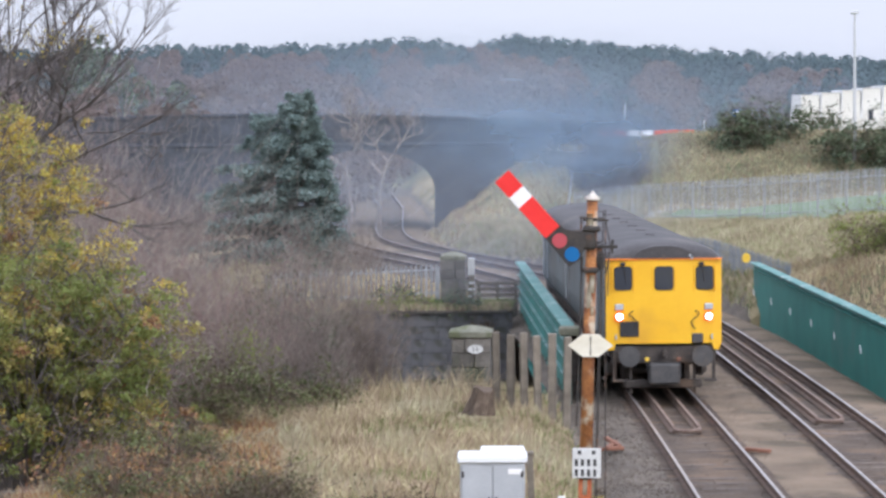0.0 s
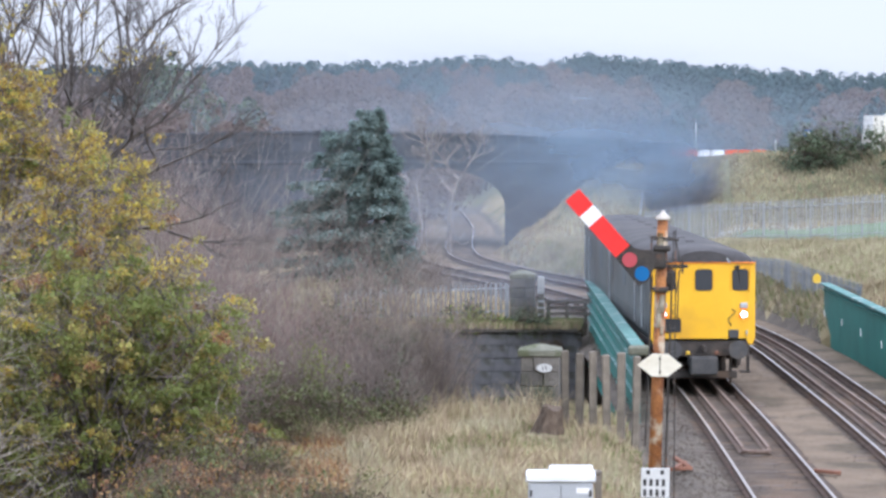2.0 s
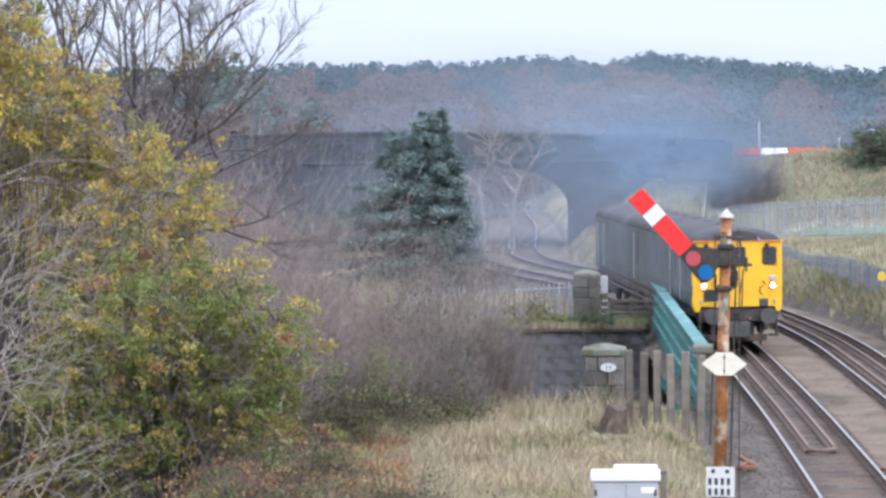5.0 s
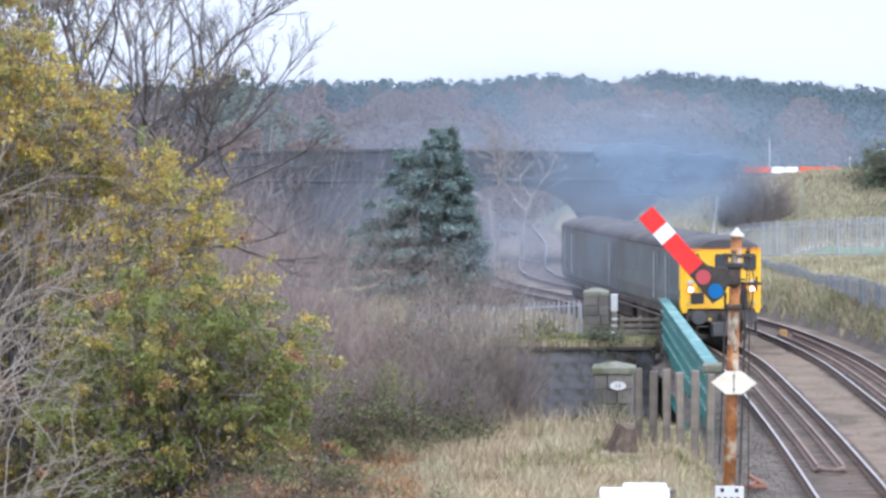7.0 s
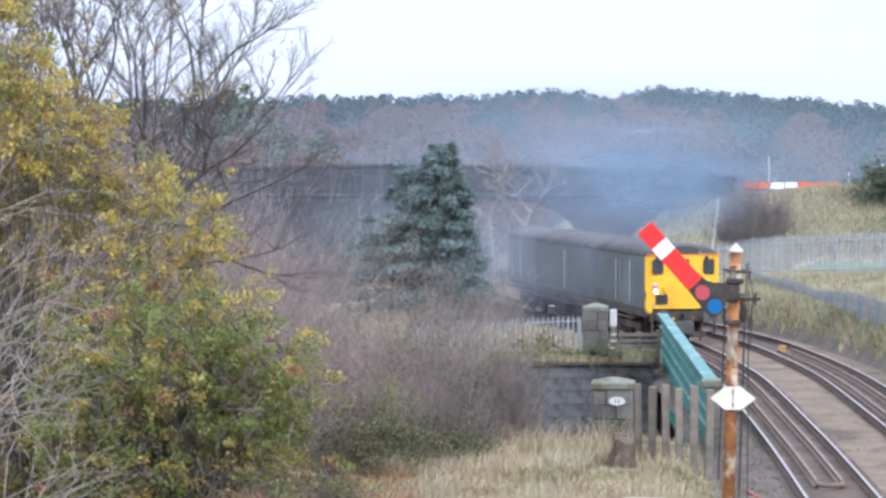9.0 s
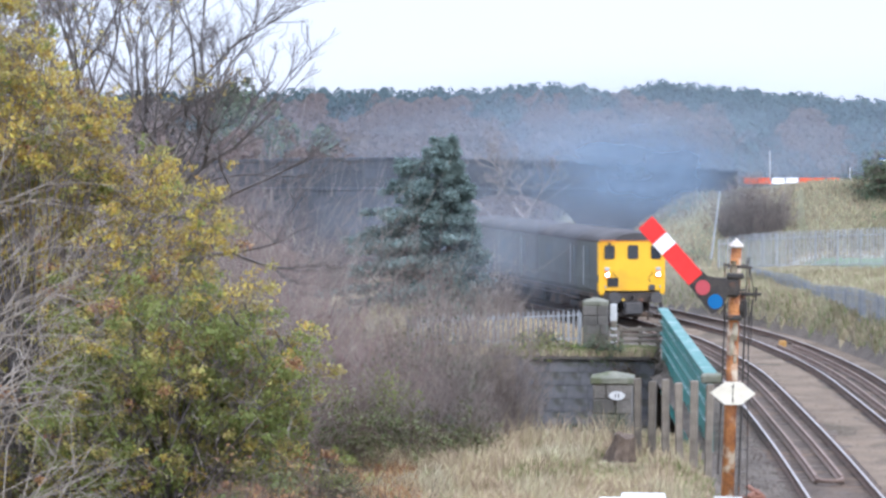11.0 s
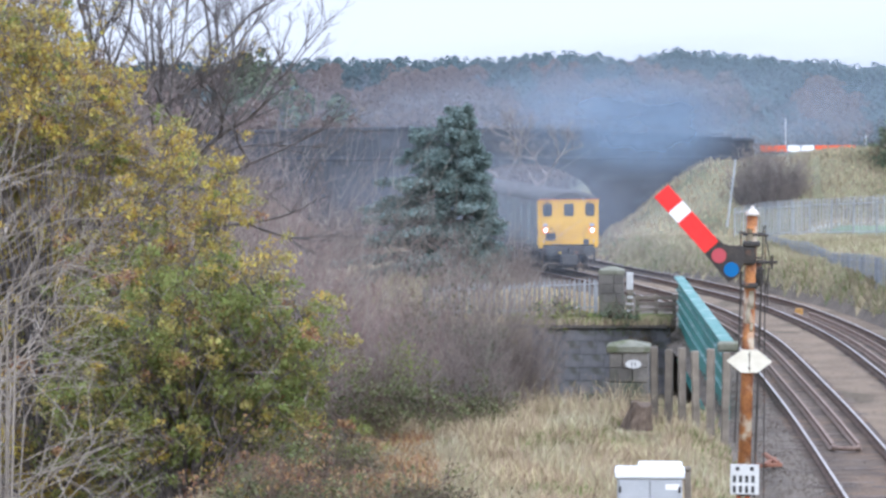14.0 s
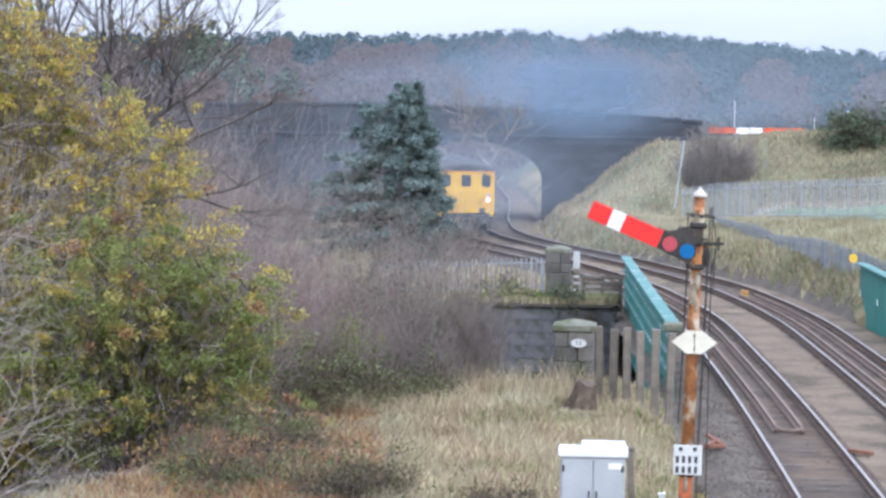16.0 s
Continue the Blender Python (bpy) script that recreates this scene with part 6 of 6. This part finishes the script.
blades("green_grass", "greener grass tufts along the curve", far_right, 14000, 0.35, GRASSG, 5, 0.02)
blades("dry_grass", "pale dry grass on the bridge embankment", bank_slope, 9000, 0.4, STRAW, 6, 0.025)
blades("rough_grass", "olive rough grass on the bank by the road", lambda r: (r.uniform(3.0, 20.0), r.uniform(146, 166)), 22000, 0.35, OLIVE, 19, 0.03)
blades("green_grass", "grass and moss on the abutment ledge", lambda r: (r.uniform(-7.9, -2.5), r.uniform(BR1 - 1.45, BR1 + 0.2)), 5000, 0.30, GRASSG, 7, 0.014, 0.23)
blades("dry_grass", "dry grass hanging over the abutment ledge", lambda r: (r.uniform(-7.9, -2.5), r.uniform(BR1 - 1.5, BR1 - 0.6)), 3000, 0.34, STRAW, 17, 0.014, 0.20)
blades("dry_grass", "long dry grass on the far bridge abutment", lambda r: (r.uniform(6.4, 12.0), r.uniform(85.0, 97.0)), 11000, 0.45, STRAW, 10, 0.016)
blades("green_grass", "patch of green grass near the tree stump", lambda r: (r.gauss(-3.6, 0.7), r.gauss(61.5, 1.2)), 2500, 0.3, GRASSG, 11)
blades("tall_weeds", "tall brown weeds along the edge of the thicket", lambda r: (r.uniform(-9.6, -4.6), r.uniform(59.0, 63.5)), 5000, 0.75, STRAW, 14, 0.010)
blades("tall_stalks", "tall pale dead stalks at the edge of the bank", lambda r: (r.uniform(-6.5, -2.2), r.uniform(62.5, 67)), 900, 1.0, STRAW, 8, 0.009)


# ---- distance ----
def far_crown(vs, fs, x, y, z, h, w, conif, rng, n):
    """A far crown: leaf masses lying on an uneven egg or cone, each one turned with the surface."""
    lumps = [rng.uniform(0, math.tau) for _ in range(3)]
    for _ in range(n):
        u = rng.random() ** (1.25 if conif else 0.9)
        a = rng.uniform(0, math.tau)
        prof = (1 - u) ** 0.45 * min(1, u * 4 + 0.3) if conif else math.sin(math.pi * min(1, 0.14 + 0.86 * u)) ** 0.6
        r = w * prof * (0.82 + 0.12 * math.sin(3 * a + lumps[0] + 7 * u) + 0.12 * math.sin(9 * u + lumps[1])) * rng.uniform(0.8, 1.1)
        c = Vector((x + r * math.cos(a), y + r * math.sin(a), z + h * (0.05 + 0.95 * u)))
        up = (u - 0.4) * 1.6 + (0.2 if conif else 0.0)
        nrm = Vector((math.cos(a) + rng.gauss(0, 0.9), math.sin(a) + rng.gauss(0, 0.9), up + rng.gauss(0, 0.7))).normalized()
        t1 = nrm.orthogonal().normalized()
        t2 = nrm.cross(t1)
        s, g = min(w, 3.2) * (rng.uniform(0.06, 0.15) if conif else rng.uniform(0.055, 0.145)), rng.uniform(0, math.tau)
        k = len(vs)
        for q in range(3):
            b = g + q * 2.094 + rng.uniform(-0.4, 0.4)
            vs.append(tuple(c + (t1 * math.cos(b) + t2 * math.sin(b)) * s))
        fs.append((k, k + 1, k + 2))


def woods(name, label, material, trees, seed, conif=False, n=300):
    rng = random.Random(seed)
    vs, fs = [], []
    for x, y, h, w in trees(rng):
        far_crown(vs, fs, x, y, height(x, y), h, w, conif, rng, n)
    tagged(mesh_part(name, vs, fs, material), label, "woodland", kind="stuff")


def bearing(deg, y):
    return y * math.tan(radians(deg))


def ridge(rng):
    return [(bearing(rng.uniform(-13.5, 10.0), y), y + rng.uniform(-10, 10), rng.uniform(6.6, 8.6), rng.uniform(2.8, 4.6)) for y in (560, 585, 610, 635, 660) for _ in range(185)]


def hillside(seed):
    """Mixed woods in drifts: brown to the west, more pines and haze-blue tinted woods to the east."""
    rng = random.Random(seed)
    sorts = {"pine": [], "blue": [], "brown": [], "pale": []}
    for _ in range(1250):
        y, deg = 250 + 255 * rng.random() ** 0.8, rng.uniform(-13.0, 9.5)
        east = smooth01((deg + 5.5) / 4.0)
        if deg > -2:
            y = min(y, 470)
        x = bearing(deg, y)
        drift = 1.25 * noise.noise((deg * 0.95, y * 0.008, 5.0)) + 0.5 * noise.noise((deg * 2.6, y * 0.015, 9.0))
        h = rng.uniform(6.0, 9.0) * (1 - 0.2 * smooth01((deg + 1) / 3))
        tone = drift + rng.gauss(0, 0.06)
        upper = smooth01((y - 330) / 120)
        if tone > 0.55 - 0.45 * east - 0.22 * upper * east:
            kind = "pine"
        elif tone > 0.40 - 0.38 * east:
            kind = "blue"
        elif tone < -0.34:
            kind = "pale"
        else:
            kind = "brown"
        sorts[kind].append((x, y, h * (1.05 if kind == "pine" else 0.95), rng.uniform(2.0, 3.2) if kind == "pine" else rng.uniform(2.4, 3.9)))
    return sorts


def left_pines(rng):
    out = [(bearing(rng.gauss(-10.1, 0.30), y), y, rng.uniform(11, 13.6), rng.uniform(2.2, 3.0)) for y in (250, 258, 266, 274, 282) for _ in range(2)]
    return out + [(bearing(rng.uniform(-9.7, -8.3), y), y, rng.uniform(7.0, 9.6), rng.uniform(2.2, 3.2)) for y in (250, 260, 270, 280) for _ in range(3)]


def low_brown(rng):
    return [(rng.uniform(-60, -16), rng.uniform(176, 230), rng.uniform(4.0, 6.5), rng.uniform(1.6, 2.6)) for _ in range(90)]


drifts = hillside(3)
woods("far_pine_wood", "haze-tinted blue-green pine wood along the skyline", PINEHAZE, ridge, 1, True, 210)
woods("far_pine_wood", "dark green pines standing in the bare woods", GORSE, left_pines, 2, True, 420)
woods("far_pine_wood", "drifts of haze-tinted blue-green pines on the hillside", PINEHAZE, lambda r: drifts["pine"], 12, True)
woods("far_wood", "bare woods on the hillside, tinted blue with haze", WOODHAZE, lambda r: drifts["blue"], 3)
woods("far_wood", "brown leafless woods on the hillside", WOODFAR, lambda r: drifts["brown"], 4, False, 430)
woods("far_wood", "bare brown trees behind the road bridge", WOODFAR, low_brown, 5)
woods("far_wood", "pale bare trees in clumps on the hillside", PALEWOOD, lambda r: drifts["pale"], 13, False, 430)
woods("far_wood", "golden-leaved trees among bare woods", WOODGOLD, lambda r: [(r.uniform(-52, -38), r.uniform(300, 330), r.uniform(5, 7), 2.5) for _ in range(14)], 6)


def hall(x, y, z):
    """Bays that step up from left to right, each with a sloping end."""
    b = thing("pale_building", "low cream building of stepped bays on the bank top", "building", pose(x, y, z))
    for k in range(7):
        x0, top = k * 1.5, 2.35 + 0.16 * k
        bm = prism(bmesh.new(), [(x0, -2.0), (x0 + 1.5, -2.0), (x0 + 1.5, top), (x0 + 0.22, top), (x0, top - 1.9)], 0.03 * k, 9.0)
        bay = part("bay", bm, WALLWHITE, b)
        part("end_slope", prism(bmesh.new(), [(x0 - 0.02, top - 2.2), (x0 + 0.16, top - 2.2), (x0 + 0.24, top + 0.02), (x0 + 0.18, top + 0.02)], 0.03 * k - 0.06, 9.0), ROOFPALE, bay)
        part("roof_edge", boxed(x0 + 0.2, x0 + 1.52, 0.03 * k - 0.05, 9.02, top, top + 0.05), ROOFPALE, bay)
        if k > 2:
            part("window", boxed(x0 + 0.6, x0 + 0.95, 0.03 * k - 0.03, 0.03 * k + 0.02, 0.5, 1.3), CABGLASS, bay)


hall(15.6, 205.0, 5.0)


def lamp_mast(x, y, z, h):
    m = thing("lamp_mast", "tall slim grey lighting mast on the bank", "lamp mast", pose(x, y, z))
    part("pole", tubed((0, 0, -0.5), (0, 0, h), 0.11, 0.06, 10), STEELGREY, m)
    part("lamp_head", boxed(-0.22, 0.22, -0.15, 0.15, h - 0.02, h + 0.14, 0.03), STEELGREY, m)


lamp_mast(14.6, 152.0, 3.0, 8.7)
def road_post(x, y, top, sign):
    base = height(x, y)
    p = thing("road_post", "thin grey post with a small blue and white road sign" if sign else "thin pale post beside the road barriers", "post", pose(x, y, base))
    part("shaft", tubed((0, 0, -0.3), (0, 0, top - base), 0.05, 0.045, 8), GALV, p)
    if sign:
        pl = part("sign_face", boxed(-0.05, 0.42, -0.075, -0.05, top - base - 0.42, top - base, 0.01), LENSBLUE, p, "blue sign face")
        part("white_band", boxed(-0.03, 0.40, -0.082, -0.076, top - base - 0.28, top - base - 0.12), ENWHITE, pl)


road_post(2.3, 166.0, 6.9, False)
road_post(8.8, 167.0, 6.5, True)
road_post(7.0, 165.5, 5.9, False)
lean_post = thing("leaning_post", "thin grey leaning post on the embankment", "post", pose(-1.02, 147.0, 1.2, 0, 7))
part("shaft", tubed((0, 0, 0), (0, 0, 3.6), 0.06, 0.05, 8), GALV, lean_post)


# ---- smoke and distance haze ----
SMOKEHAZE = [smoke_mat("thin_exhaust_smoke", (0.205, 0.290, 0.395), 0.62, 1.7), smoke_mat("thicker_exhaust_smoke", (0.155, 0.215, 0.30), 0.78, 4.1),
         smoke_mat("drifting_smoke_veil", (0.32, 0.37, 0.45), 0.32, 8.3),
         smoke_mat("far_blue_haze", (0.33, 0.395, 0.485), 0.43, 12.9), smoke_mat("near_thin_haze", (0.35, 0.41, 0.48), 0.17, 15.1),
         smoke_mat("trailing_smoke", (0.30, 0.345, 0.425), 0.19, 18.7)]


def puff(material, m, sx, sz, seed, label):
    """A piece of drifting smoke, used for added haze too: a bowed sheet that thins out to its rim."""
    p = thing("smoke_haze_puff", label, "smoke", m, "exhaust smoke over the train")
    n, rings = 24, 6
    vs, fs = [(0, 0, 0)], []
    for j in range(1, rings + 1):
        for i in range(n):
            a, r = i / n * math.tau, j / rings
            vs.append((r * math.cos(a), 0.10 * r * r + 0.04 * noise.noise((2 * r * math.cos(a), 2 * r * math.sin(a), seed)), r * math.sin(a)))
    for i in range(n):
        fs.append((0, 1 + i, 1 + (i + 1) % n))
    for j in range(rings - 1):
        for i in range(n):
            a, b = 1 + j * n + i, 1 + j * n + (i + 1) % n
            fs.append((a, a + n, b + n, b))
    ob = mesh_part("smoke_haze_sheet", vs, fs, material, p)
    ob.matrix_basis = Matrix.Diagonal((sx, 1.0, sz, 1))
    ob.data.polygons.foreach_set("use_smooth", [True] * len(fs))
    ob.visible_shadow = False
    return p


puffs = [
    # thing, start place, end place
    (puff(SMOKEHAZE[1], None, 5.6, 3.0, 1, "dark blue diesel exhaust rising over the train"), (0.2, 130.0, 4.9), (-5.8, 150.0, 7.2)),
    (puff(SMOKEHAZE[0], None, 8.0, 3.8, 2, "blue haze of exhaust smoke before the bridge"), (-2.8, 143.0, 5.4), (-7.6, 153.0, 7.4)),
    (puff(SMOKEHAZE[2], None, 9.0, 3.2, 4, "pale smoke veil drifting across the trees"), (-13.0, 138.0, 2.6), (-14.5, 141.0, 2.8)),
    # the next two are added sheets that imitate air haze, not exhaust
    (puff(SMOKEHAZE[4], None, 19.0, 8.0, 7, "added sheet of faint blue haze over the railway curve"), (-10.0, 121.0, 3.6), (-11.0, 121.6, 3.6)),
    (puff(SMOKEHAZE[3], None, 62.0, 9.5, 6, "added sheet of pale blue distance haze before the hillside"), (-6.0, 236.0, 6.5), (-8.0, 237.0, 6.7)),
]
for k in range(2):
    puffs.append((puff(SMOKEHAZE[5], None, 6.6, 2.9, 3 + k, "thin smoke trailing beside the moving train"), (-1.2 - 1.5 * k, 88.0 + 11 * k, 2.2), (-10.0 - 1.5 * k, 127.0 + 11 * k, 2.8)))


# ---- what moves ----
def tail(t):
    return arc(65.83) + 3.70 * t + 0.040 * t * t + 0.9 * math.exp(-((t - 10.5) / 2.6) ** 2)


def coach_pose(t, back):
    s = tail(t) + back
    a, b = along(s + 0.8), along(s + LONG - 0.8)
    pa, pb = Vector((line_x(a), a, 0)), Vector((line_x(b), b, 0))
    h = math.degrees(math.atan2(pb.x - pa.x, pb.y - pa.y))
    d = (pb - pa).normalized()
    o = pa - d * 0.8
    return pose(o.x - 0.17 * math.exp(-((t - 2.8) / 2.2) ** 2), o.y, 0.0, 0, 0, -h)


def motions():
    times = [k * 0.5 for k in range(33)]
    for ob, back in ((driving_coach, 0.0),):
        walk(ob, [(t, coach_pose(t, back)) for t in times])
    walk(signal_arm, [(t, pose(-0.155, -0.16, 5.49, 0, a)) for t, a in ((0.0, 46.5), (8.0, 46.5), (15.5, 46.5), (15.65, 45.8), (15.7, 45.0), (15.8, 39.5), (15.9, 30.5), (16.0, 20.8))])
    for ob, a, b in puffs:
        walk(ob, [(t, pose(a[0] + (b[0] - a[0]) * t / 16, a[1] + (b[1] - a[1]) * t / 16, a[2] + (b[2] - a[2]) * (t / 16) ** 3, 0, 4 * math.sin(t * 0.3 + a[0])))
                  for t in (0.0, 4.0, 8.0, 12.0, 14.0, 16.0)])


motions()
